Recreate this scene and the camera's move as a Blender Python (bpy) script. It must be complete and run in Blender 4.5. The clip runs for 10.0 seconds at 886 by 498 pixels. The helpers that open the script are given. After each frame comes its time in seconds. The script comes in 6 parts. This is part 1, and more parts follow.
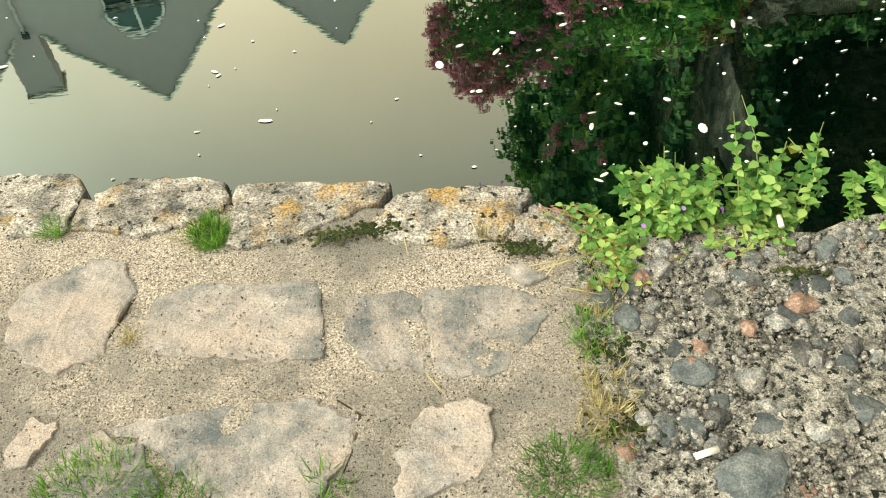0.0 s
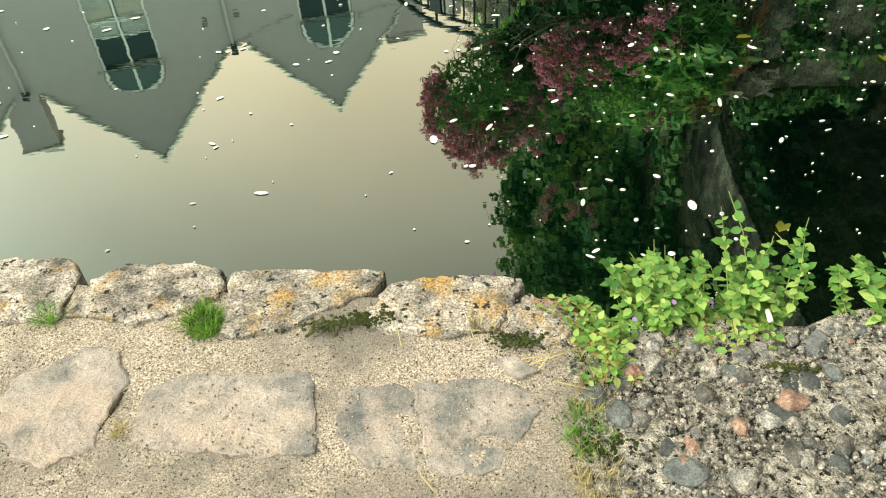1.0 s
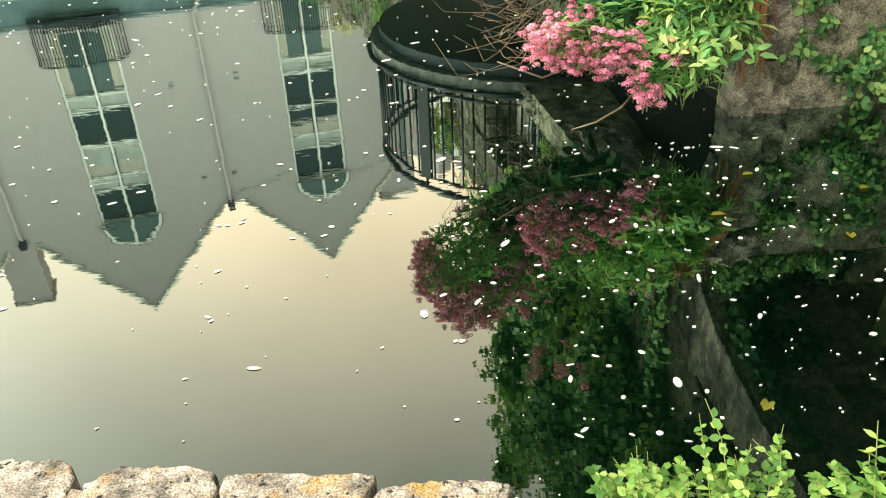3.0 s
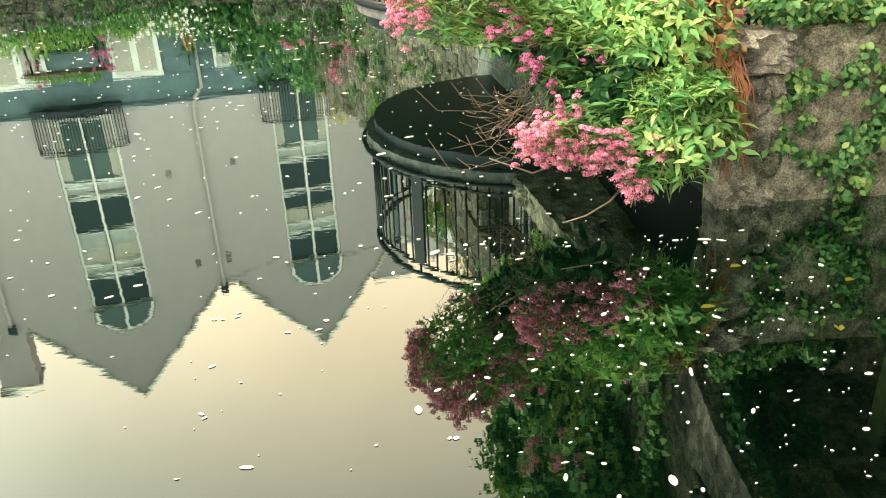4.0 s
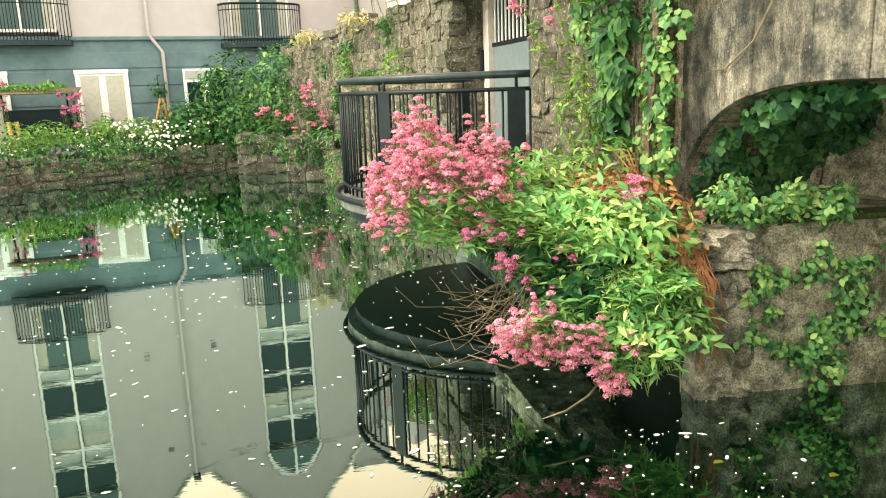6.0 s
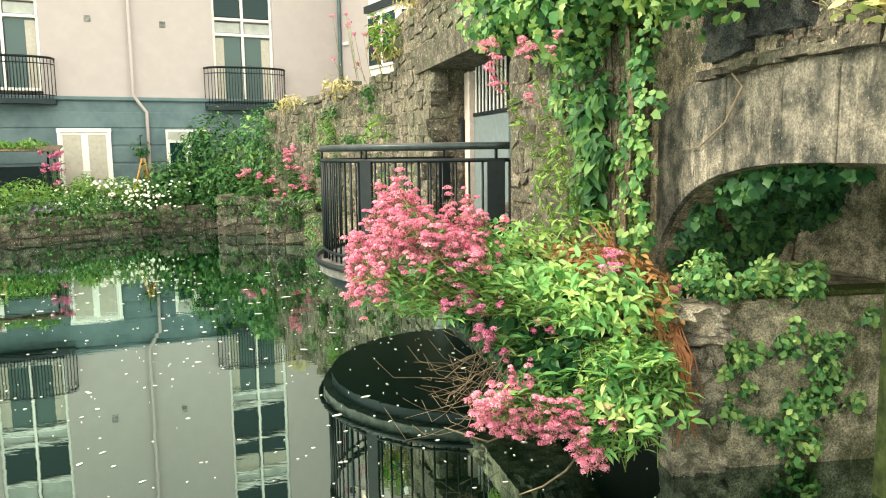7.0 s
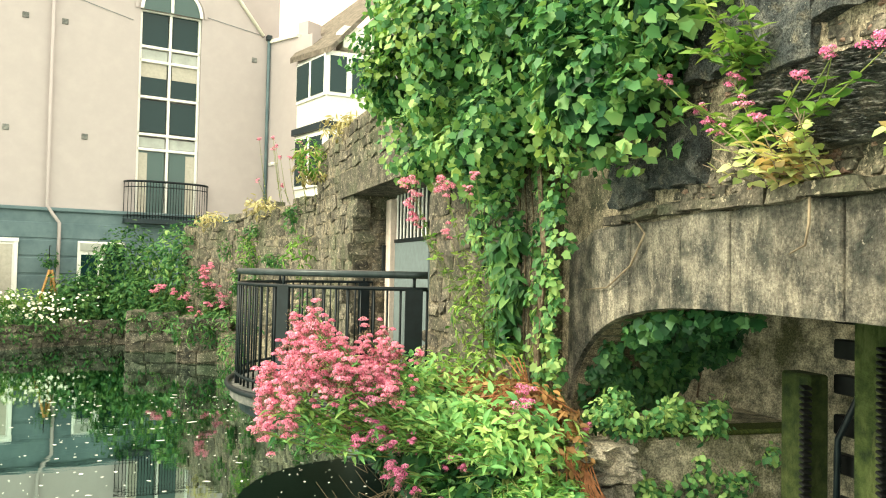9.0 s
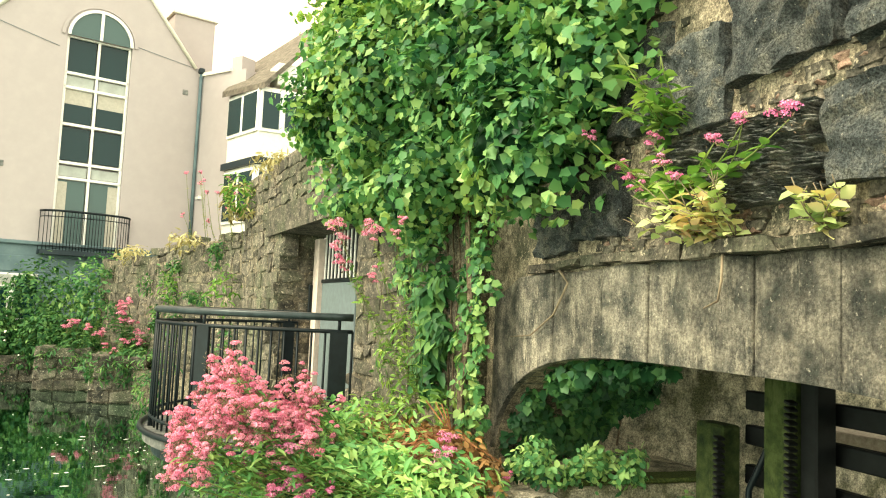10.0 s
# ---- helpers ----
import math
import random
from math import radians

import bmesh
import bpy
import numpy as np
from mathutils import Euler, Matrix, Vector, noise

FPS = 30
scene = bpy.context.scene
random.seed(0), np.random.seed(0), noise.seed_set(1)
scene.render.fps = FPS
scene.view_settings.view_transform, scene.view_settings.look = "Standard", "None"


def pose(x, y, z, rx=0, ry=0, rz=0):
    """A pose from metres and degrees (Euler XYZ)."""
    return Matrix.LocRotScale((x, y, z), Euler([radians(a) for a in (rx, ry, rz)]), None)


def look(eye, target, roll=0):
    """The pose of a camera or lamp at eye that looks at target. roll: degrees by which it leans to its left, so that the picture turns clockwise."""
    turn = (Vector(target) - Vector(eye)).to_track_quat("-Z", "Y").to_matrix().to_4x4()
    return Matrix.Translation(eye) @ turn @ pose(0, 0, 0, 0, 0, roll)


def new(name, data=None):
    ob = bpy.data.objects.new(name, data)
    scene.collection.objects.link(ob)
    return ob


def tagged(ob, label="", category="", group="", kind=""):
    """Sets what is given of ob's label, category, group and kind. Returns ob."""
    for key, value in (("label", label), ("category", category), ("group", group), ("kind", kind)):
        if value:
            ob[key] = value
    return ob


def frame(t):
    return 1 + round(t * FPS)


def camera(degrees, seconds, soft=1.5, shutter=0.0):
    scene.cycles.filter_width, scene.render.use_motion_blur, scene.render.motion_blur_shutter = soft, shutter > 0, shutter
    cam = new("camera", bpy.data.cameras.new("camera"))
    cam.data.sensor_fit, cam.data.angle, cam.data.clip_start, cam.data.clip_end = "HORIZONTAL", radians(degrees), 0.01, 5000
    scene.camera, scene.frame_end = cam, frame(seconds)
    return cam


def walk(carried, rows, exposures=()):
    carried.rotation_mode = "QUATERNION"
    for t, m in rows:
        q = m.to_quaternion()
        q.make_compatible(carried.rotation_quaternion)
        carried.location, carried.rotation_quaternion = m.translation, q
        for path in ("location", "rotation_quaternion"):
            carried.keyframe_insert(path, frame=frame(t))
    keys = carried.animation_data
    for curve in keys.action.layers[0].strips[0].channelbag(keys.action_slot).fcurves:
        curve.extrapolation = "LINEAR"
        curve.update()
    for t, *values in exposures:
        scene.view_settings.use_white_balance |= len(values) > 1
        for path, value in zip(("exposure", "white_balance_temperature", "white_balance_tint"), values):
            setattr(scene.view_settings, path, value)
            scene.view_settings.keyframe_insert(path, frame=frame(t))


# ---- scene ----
cam = camera(60.8, 10.0, soft=1.1)


def facing(x, y, z, yaw, pitch, roll):
    """Camera pose from its place, yaw to the left of +y, pitch up and roll, in degrees."""
    return pose(x, y, z, 0, 0, yaw) @ pose(0, 0, 0, 90 + pitch, 0, 0) @ pose(0, 0, 0, 0, 0, roll)


PATH = [
    (0.0, 0.001, 0.000, 1.445, 0.19, -47.08, -4.56),
    (0.5, 0.002, 0.014, 1.466, -0.44, -44.99, -3.96),
    (1.0, 0.003, 0.025, 1.486, -1.03, -42.73, -3.24),
    (1.5, 0.003, 0.032, 1.510, -1.37, -40.23, -2.80),
    (2.0, 0.004, 0.038, 1.539, -1.68, -37.50, -2.83),
    (2.5, 0.009, 0.037, 1.567, -2.10, -34.47, -2.53),
    (4.0, 0.008, 0.015, 1.657, -3.42, -25.37, -1.96),
    (4.5, 0.010, 0.011, 1.689, -3.61, -21.50, -2.09),
    (5.0, 0.014, 0.006, 1.717, -3.87, -18.22, -2.13),
    (5.5, 0.027, -0.004, 1.743, -4.50, -14.91, -2.24),
    (7.0, 0.026, -0.020, 1.813, -7.06, -7.33, -0.75),
    (7.5, 0.022, -0.036, 1.841, -7.97, -5.03, -0.20),
    (8.0, 0.028, -0.050, 1.863, -9.26, -2.35, 0.03),
    (8.5, 0.042, -0.058, 1.882, -10.99, 0.11, 0.47),
    (9.0, 0.049, -0.056, 1.894, -13.00, 1.73, 1.17),
    (9.5, 0.058, -0.055, 1.908, -15.46, 2.99, 1.89),
    (10.0, 0.072, -0.055, 1.923, -18.19, 4.94, 2.46),
]
walk(cam, [(r[0], facing(*r[1:])) for r in PATH],
     exposures=[(0.0, 0.7, 6900, -1), (1.5, 0.86, 6950, 2), (2.5, 1.06, 7050, 6), (4.0, 1.28, 7300, 9), (5.5, 1.28, 7300, 5), (7.5, 1.24, 7200, 2), (10.0, 1.18, 7700, -3)])

# ---- world and light ----
world = bpy.data.worlds.new("overcast_evening")
scene.world = world
world.use_nodes = True
wn, wl = world.node_tree.nodes, world.node_tree.links
sky = wn.new("ShaderNodeTexSky")
sky.sky_type = "NISHITA"
sky.sun_disc = False
SUN_AZ, SUN_EL = radians(-92), radians(44)
sky.sun_elevation, sky.sun_rotation = SUN_EL, SUN_AZ
sky.dust_density, sky.air_density = 5.0, 1.0
soft_sky = wn.new("ShaderNodeHueSaturation")
soft_sky.inputs["Saturation"].default_value = 0.35
# the cloud layer: warm and bright low down, greyer overhead, thicker beyond the house
direction = wn.new("ShaderNodeTexCoord").outputs["Generated"]
parts = wn.new("ShaderNodeSeparateXYZ")
wl.new(direction, parts.inputs[0])
height = wn.new("ShaderNodeMapRange")
for key, v in (("From Min", 0.45), ("From Max", 0.85), ("To Min", 1.0), ("To Max", 0.72)):
    height.inputs[key].default_value = v
wl.new(parts.outputs["Z"], height.inputs["Value"])
warm = wn.new("ShaderNodeMapRange")
for key, v in (("From Min", 0.45), ("From Max", 0.85), ("To Min", 0.0), ("To Max", 1.0)):
    warm.inputs[key].default_value = v
wl.new(parts.outputs["Y"], warm.inputs["Value"])
tone = wn.new("ShaderNodeMix")
tone.data_type = "RGBA"
tone.inputs["A"].default_value, tone.inputs["B"].default_value = (0.95, 0.95, 0.92, 1), (1.0, 0.67, 0.5, 1)
wl.new(warm.outputs[0], tone.inputs["Factor"])
shade = wn.new("ShaderNodeVectorMath")
shade.operation = "SCALE"
wl.new(tone.outputs["Result"], shade.inputs[0])
wl.new(height.outputs[0], shade.inputs["Scale"])
toward = wn.new("ShaderNodeVectorMath")
toward.operation = "DOT_PRODUCT"
toward.inputs[1].default_value = (0.1, 0.86, 0.5)
wl.new(direction, toward.inputs[0])
glow = wn.new("ShaderNodeMapRange")
for key, v in (("From Min", -0.4), ("From Max", 1.0), ("To Min", 15.0), ("To Max", 14.5)):
    glow.inputs[key].default_value = v
wl.new(toward.outputs["Value"], glow.inputs["Value"])
puffs = wn.new("ShaderNodeTexNoise")
puffs.inputs["Scale"].default_value, puffs.inputs["Detail"].default_value = 2.2, 5
wl.new(direction, puffs.inputs["Vector"])
puff_range = wn.new("ShaderNodeMapRange")
for key, v in (("From Min", 0.3), ("From Max", 0.7), ("To Min", 0.86), ("To Max", 1.14)):
    puff_range.inputs[key].default_value = v
wl.new(puffs.outputs["Fac"], puff_range.inputs["Value"])
cloud = wn.new("ShaderNodeVectorMath")
cloud.operation = "SCALE"
wl.new(shade.outputs[0], cloud.inputs[0])
wl.new(glow.outputs[0], cloud.inputs["Scale"])
cloud_puffs = wn.new("ShaderNodeVectorMath")
cloud_puffs.operation = "SCALE"
wl.new(cloud.outputs[0], cloud_puffs.inputs[0])
wl.new(puff_range.outputs[0], cloud_puffs.inputs["Scale"])
veil = wn.new("ShaderNodeMix")
veil.data_type = "RGBA"
veil.inputs["Factor"].default_value = 0.75
wl.new(cloud_puffs.outputs[0], veil.inputs["B"])
wl.new(sky.outputs[0], soft_sky.inputs["Color"])
wl.new(soft_sky.outputs[0], veil.inputs["A"])
wl.new(veil.outputs["Result"], wn["Background"].inputs[0])
wn["Background"].inputs[1].default_value = 0.14
sun = new("sun", bpy.data.lights.new("sun", "SUN"))
sun.data.energy, sun.data.angle, sun.data.color = 2.1, radians(25), (1.0, 0.92, 0.8)
sun.matrix_world = look((0, 0, 0), (-math.sin(SUN_AZ) * math.cos(SUN_EL), -math.cos(SUN_AZ) * math.cos(SUN_EL), -math.sin(SUN_EL)))


# ---- materials ----
def mat(name):
    m = bpy.data.materials.new(name)
    m.use_nodes = True
    m.node_tree.nodes["Principled BSDF"].inputs["Specular IOR Level"].default_value = 0.2
    return m, m.node_tree.nodes, m.node_tree.links, m.node_tree.nodes["Principled BSDF"]


def ramp(nodes, stops):
    r = nodes.new("ShaderNodeValToRGB")
    e = r.color_ramp.elements
    e[0].position, e[0].color = stops[0][0], (*stops[0][1], 1)
    e[1].position, e[1].color = stops[-1][0], (*stops[-1][1], 1)
    for p, c in stops[1:-1]:
        e.new(p).color = (*c, 1)
    return r


def noise_node(nodes, links, coord, scale, detail=8, rough=0.6):
    n = nodes.new("ShaderNodeTexNoise")
    n.inputs["Scale"].default_value, n.inputs["Detail"].default_value, n.inputs["Roughness"].default_value = scale, detail, rough
    links.new(coord, n.inputs["Vector"])
    return n


def mix(nodes, links, fac, a, b, mode="MIX"):
    n = nodes.new("ShaderNodeMix")
    n.data_type, n.blend_type = "RGBA", mode
    for key, v in (("Factor", fac), ("A", a), ("B", b)):
        if isinstance(v, (int, float)):
            n.inputs[key].default_value = v
        elif isinstance(v, tuple):
            n.inputs[key].default_value = (*v, 1)
        else:
            links.new(v, n.inputs[key])
    return n.outputs["Result"]


def mottled(name, dark, mid, light, scale=6.0, rough=0.9, bump=0.4, stain=None, stain_scale=1.5, stain_at=0.55,
            speck=None, speck_scale=60.0, speck_at=0.62, vary=0.25, streak=None, bump_scale=None, metallic=0.0, dist=0.01, fine=0.0, striate=0.0, fine_scale=420):
    """Worn mineral or painted surface: grain, a second colour in blotches, specks, vertical streaks."""
    m, n, l, p = mat(name)
    geo = n.new("ShaderNodeNewGeometry").outputs["Position"]
    a = noise_node(n, l, geo, scale, 10, 0.65)
    r = ramp(n, [(0.35, dark), (0.5, mid), (0.65, light)])
    l.new(a.outputs["Fac"], r.inputs[0])
    col = r.outputs[0]
    if stain:
        s = noise_node(n, l, geo, stain_scale, 6, 0.7)
        sr = ramp(n, [(stain_at - 0.05, (0, 0, 0)), (stain_at + 0.1, (1, 1, 1))])
        l.new(s.outputs["Fac"], sr.inputs[0])
        col = mix(n, l, sr.outputs[0], col, stain)
    if speck:
        s = noise_node(n, l, geo, speck_scale, 3, 0.6)
        sr = ramp(n, [(speck_at, (0, 0, 0)), (speck_at + 0.05, (1, 1, 1))])
        l.new(s.outputs["Fac"], sr.inputs[0])
        col = mix(n, l, sr.outputs[0], col, speck)
    if streak:
        mp = n.new("ShaderNodeMapping")
        mp.inputs["Scale"].default_value = (5, 5, 1.6)
        l.new(geo, mp.inputs[0])
        s = noise_node(n, l, mp.outputs[0], 1.6, 6, 0.7)
        sr = ramp(n, [(0.55, (0, 0, 0)), (0.68, (1, 1, 1))])
        l.new(s.outputs["Fac"], sr.inputs[0])
        col = mix(n, l, sr.outputs[0], col, streak)
    if striate:
        mp = n.new("ShaderNodeMapping")
        mp.inputs["Scale"].default_value = (55, 55, 2.5)
        l.new(geo, mp.inputs[0])
        g = noise_node(n, l, mp.outputs[0], 1.0, 4, 0.6)
        gr = ramp(n, [(0.4, (1 - striate,) * 3), (0.6, (1 + striate * 0.5,) * 3)])
        l.new(g.outputs["Fac"], gr.inputs[0])
        col = mix(n, l, 1.0, col, gr.outputs[0], "MULTIPLY")
    if fine:
        g = noise_node(n, l, geo, fine_scale, 4, 0.7)
        gr = ramp(n, [(0.4, (1 - fine,) * 3), (0.6, (1 + fine * 0.6,) * 3)])
        l.new(g.outputs["Fac"], gr.inputs[0])
        col = mix(n, l, 1.0, col, gr.outputs[0], "MULTIPLY")
    if vary:
        info = n.new("ShaderNodeObjectInfo")
        hsv = n.new("ShaderNodeHueSaturation")
        mr = n.new("ShaderNodeMapRange")
        mr.inputs["To Min"].default_value, mr.inputs["To Max"].default_value = 1 - vary, 1 + vary
        l.new(info.outputs["Random"], mr.inputs["Value"])
        l.new(mr.outputs[0], hsv.inputs["Value"])
        l.new(col, hsv.inputs["Color"])
        col = hsv.outputs[0]
    l.new(col, p.inputs["Base Color"])
    p.inputs["Roughness"].default_value, p.inputs["Metallic"].default_value = rough, metallic
    b = n.new("ShaderNodeBump")
    b.inputs["Strength"].default_value, b.inputs["Distance"].default_value = bump, dist
    bn = noise_node(n, l, geo, bump_scale or scale * 5, 8, 0.7)
    l.new(bn.outputs["Fac"], b.inputs["Height"])
    l.new(b.outputs[0], p.inputs["Normal"])
    return m


def leafy(name, dark, mid, light, through_light=0.35, rough=0.5, patch=1.2):
    """Leaves or petals: a colour for each leaf, light passing through."""
    m, n, l, p = mat(name)
    g = n.new("ShaderNodeNewGeometry")
    r = ramp(n, [(0.1, dark), (0.5, mid), (0.95, light)])
    big = noise_node(n, l, g.outputs["Position"], patch * 3, 3)
    add = n.new("ShaderNodeMath")
    add.operation = "MULTIPLY_ADD"
    add.inputs[1].default_value = 0.62
    l.new(g.outputs["Random Per Island"], add.inputs[0])
    sub = n.new("ShaderNodeMath")
    sub.operation = "MULTIPLY_ADD"
    sub.inputs[1].default_value, sub.inputs[2].default_value = 1.4, -0.5
    l.new(big.outputs["Fac"], sub.inputs[0])
    l.new(sub.outputs[0], add.inputs[2])
    l.new(add.outputs[0], r.inputs[0])
    l.new(r.outputs[0], p.inputs["Base Color"])
    p.inputs["Roughness"].default_value = rough
    t = n.new("ShaderNodeBsdfTranslucent")
    l.new(mix(n, l, 1.0, r.outputs[0], (1.3, 1.35, 0.9), "MULTIPLY"), t.inputs["Color"])
    mx = n.new("ShaderNodeMixShader")
    mx.inputs[0].default_value = through_light * 0.7
    l.new(p.outputs[0], mx.inputs[1])
    l.new(t.outputs[0], mx.inputs[2])
    l.new(mx.outputs[0], n["Material Output"].inputs["Surface"])
    return m


def plain(name, colour, rough=0.5, metallic=0.0, grain=0.12, scale=12.0):
    return mottled(name, tuple(c * (1 - grain) for c in colour), colour, tuple(min(1, c * (1 + grain)) for c in colour),
                   scale=scale, rough=rough, bump=0.12, vary=0.0, metallic=metallic, dist=0.003)


M_MORTAR = mottled("pale_sandy_mortar", (0.1, 0.085, 0.066), (0.45, 0.38, 0.3), (0.8, 0.7, 0.58), scale=360, bump=1.0, stain=(0.26, 0.235, 0.195),
                   stain_scale=4, stain_at=0.5, speck=(0.04, 0.042, 0.037), speck_scale=240, speck_at=0.6, bump_scale=330, dist=0.005, fine=0.3)
M_FLAG = mottled("grey_limestone_flag", (0.12, 0.13, 0.128), (0.26, 0.242, 0.218), (0.44, 0.388, 0.34), scale=17, bump=1.0, stain=(0.43, 0.355, 0.295),
                 stain_scale=8, stain_at=0.53, speck=(0.08, 0.085, 0.078), speck_scale=170, speck_at=0.66, vary=0.1, bump_scale=110, dist=0.005, fine=0.25)
M_COPING = mottled("lichened_coping_stone", (0.1, 0.1, 0.088), (0.32, 0.29, 0.245), (0.6, 0.54, 0.46), scale=26, bump=1.0, stain=(0.4, 0.255, 0.09),
                   stain_scale=15, stain_at=0.57, speck=(0.025, 0.03, 0.026), speck_scale=80, speck_at=0.6, vary=0.1, bump_scale=130, dist=0.006, fine=0.6, fine_scale=300)
M_RUBBLE = mottled("weathered_rubble_concrete", (0.05, 0.054, 0.047), (0.42, 0.39, 0.33), (0.74, 0.68, 0.58), scale=75, bump=1.0, stain=(0.11, 0.12, 0.105),
                   stain_scale=22, stain_at=0.6, speck=(0.02, 0.025, 0.02), speck_scale=110, speck_at=0.565, bump_scale=170, dist=0.008, fine=0.6)
M_PEBBLE = mottled("mixed_pebble", (0.09, 0.095, 0.09), (0.19, 0.185, 0.17), (0.36, 0.32, 0.27), scale=60, bump=0.6, vary=0.55, dist=0.002, fine=0.5)
M_PEBBLE_RED = mottled("reddish_pebble", (0.14, 0.085, 0.065), (0.25, 0.16, 0.12), (0.37, 0.25, 0.19), scale=60, bump=0.6, vary=0.3, dist=0.002, fine=0.4)
M_PEBBLE_DARK = mottled("dark_grey_stone", (0.055, 0.062, 0.062), (0.1, 0.11, 0.108), (0.17, 0.175, 0.165), scale=40, bump=0.8, vary=0.3, dist=0.003, fine=0.35)
M_MOSS = mottled("dark_moss", (0.015, 0.024, 0.006), (0.042, 0.058, 0.013), (0.085, 0.1, 0.025), scale=60, bump=1.0, bump_scale=260, dist=0.006)
M_WALL = mottled("old_lime_mortar_wall", (0.05, 0.045, 0.033), (0.16, 0.132, 0.096), (0.34, 0.285, 0.205), scale=14, bump=1.0, stain=(0.08, 0.085, 0.055),
                 stain_scale=1.3, stain_at=0.52, speck=(0.34, 0.28, 0.19), speck_scale=30, speck_at=0.6, bump_scale=40, dist=0.02, fine=0.45, fine_scale=60)
M_STONE = mottled("dark_limestone_block", (0.036, 0.035, 0.03), (0.105, 0.092, 0.072), (0.23, 0.195, 0.15), scale=8, bump=1.0, stain=(0.09, 0.095, 0.06),
                  stain_scale=1.3, stain_at=0.52, speck=(0.36, 0.31, 0.23), speck_scale=28, speck_at=0.6, vary=0.35, bump_scale=34, dist=0.015, fine=0.45, fine_scale=60)
M_ARCH = mottled("streaked_arch_stone", (0.06, 0.064, 0.058), (0.22, 0.2, 0.165), (0.44, 0.39, 0.31), scale=6, bump=1.0, stain=(0.065, 0.07, 0.06),
                 stain_scale=5, stain_at=0.54, streak=(0.5, 0.44, 0.345), speck=(0.4, 0.365, 0.3), speck_scale=60, speck_at=0.64, vary=0.2, bump_scale=42, dist=0.05, fine=0.42, striate=0.12, fine_scale=80)
M_JOINT = mottled("pale_crumbling_mortar", (0.11, 0.092, 0.065), (0.3, 0.248, 0.178), (0.52, 0.43, 0.315), scale=16, bump=1.0, stain=(0.08, 0.08, 0.055),
                  stain_scale=2.2, stain_at=0.55, speck=(0.46, 0.38, 0.27), speck_scale=40, speck_at=0.6, bump_scale=36, dist=0.03, fine=0.55, fine_scale=110)
M_ABUT = mottled("damp_concrete_abutment", (0.075, 0.076, 0.056), (0.27, 0.24, 0.175), (0.5, 0.43, 0.315), scale=9, bump=1.0, stain=(0.08, 0.08, 0.042),
                 stain_scale=2.5, stain_at=0.55, streak=(0.27, 0.24, 0.17), speck=(0.32, 0.29, 0.23), speck_scale=70, speck_at=0.66, vary=0.1, dist=0.01, fine=0.5, fine_scale=90)
M_QUAY = mottled("grey_brown_quay_stone", (0.085, 0.085, 0.07), (0.26, 0.232, 0.182), (0.48, 0.415, 0.315), scale=7, bump=1.0, stain=(0.1, 0.1, 0.06),
                 stain_scale=3, stain_at=0.55, speck=(0.36, 0.32, 0.25), speck_scale=60, speck_at=0.65, vary=0.2, bump_scale=45, dist=0.02, fine=0.5, fine_scale=100)
M_BED = mottled("grey_split_bed", (0.05, 0.056, 0.054), (0.12, 0.122, 0.112), (0.25, 0.235, 0.2), scale=10, bump=1.0, stain=(0.3, 0.26, 0.2), stain_scale=7,
                stain_at=0.6, vary=0.3, bump_scale=70, dist=0.015, fine=0.55, fine_scale=120)
M_RENDER = mottled("pale_painted_render", (0.408, 0.352, 0.342), (0.42, 0.362, 0.352), (0.435, 0.375, 0.364), scale=3, bump=0.25, rough=0.85, vary=0,
                   bump_scale=60, dist=0.004)
M_TEAL = mottled("blue_grey_painted_render", (0.09, 0.135, 0.145), (0.115, 0.165, 0.175), (0.14, 0.195, 0.2), scale=2, bump=0.25, rough=0.75, vary=0,
                 bump_scale=60, dist=0.004)
M_WHITE = plain("white_frame_paint", (0.78, 0.75, 0.7), 0.4, grain=0.05)
M_CREAM = plain("cream_panel_paint", (0.74, 0.7, 0.6), 0.6, grain=0.06)
M_DARKPAINT = plain("dark_gloss_paint", (0.015, 0.025, 0.03), 0.35)
M_IRON = plain("black_painted_iron", (0.005, 0.009, 0.011), 0.42, grain=0.3)
M_RAILTOP = plain("worn_dark_handrail", (0.03, 0.04, 0.042), 0.3, 0.2, grain=0.3)
M_SLATE = mottled("brown_roof_slate", (0.09, 0.075, 0.06), (0.15, 0.125, 0.1), (0.22, 0.19, 0.15), scale=7, bump=0.7, vary=0.2)
M_DECK = mottled("grey_concrete_deck", (0.09, 0.095, 0.09), (0.15, 0.15, 0.14), (0.24, 0.23, 0.21), scale=12, bump=0.4)
M_TIMBER = mottled("green_mossy_timber", (0.01, 0.018, 0.006), (0.026, 0.04, 0.01), (0.05, 0.065, 0.02), scale=12, bump=0.7, streak=(0.07, 0.08, 0.03), vary=0.2)
# Black of the gate's tarred timber, also painted where deep shade is wanted.
M_TAR_AND_SHADE = plain("tar_and_shade_black", (0.005, 0.006, 0.006), 0.7, grain=0.4)
M_BARK = mottled("brown_bark", (0.06, 0.045, 0.03), (0.14, 0.105, 0.07), (0.24, 0.19, 0.13), scale=25, bump=1.0, vary=0.2)
M_TWIG = plain("dry_twig", (0.22, 0.17, 0.115), 0.8, grain=0.35)
M_DEADLEAF = leafy("dead_leaf", (0.08, 0.045, 0.02), (0.22, 0.12, 0.05), (0.42, 0.23, 0.09), 0.2)
M_STRAW = leafy("dry_straw_grass", (0.2, 0.16, 0.06), (0.4, 0.34, 0.15), (0.54, 0.47, 0.25), 0.2)
M_GRASS = leafy("fresh_grass", (0.035, 0.11, 0.015), (0.1, 0.24, 0.035), (0.26, 0.4, 0.08), 0.4)
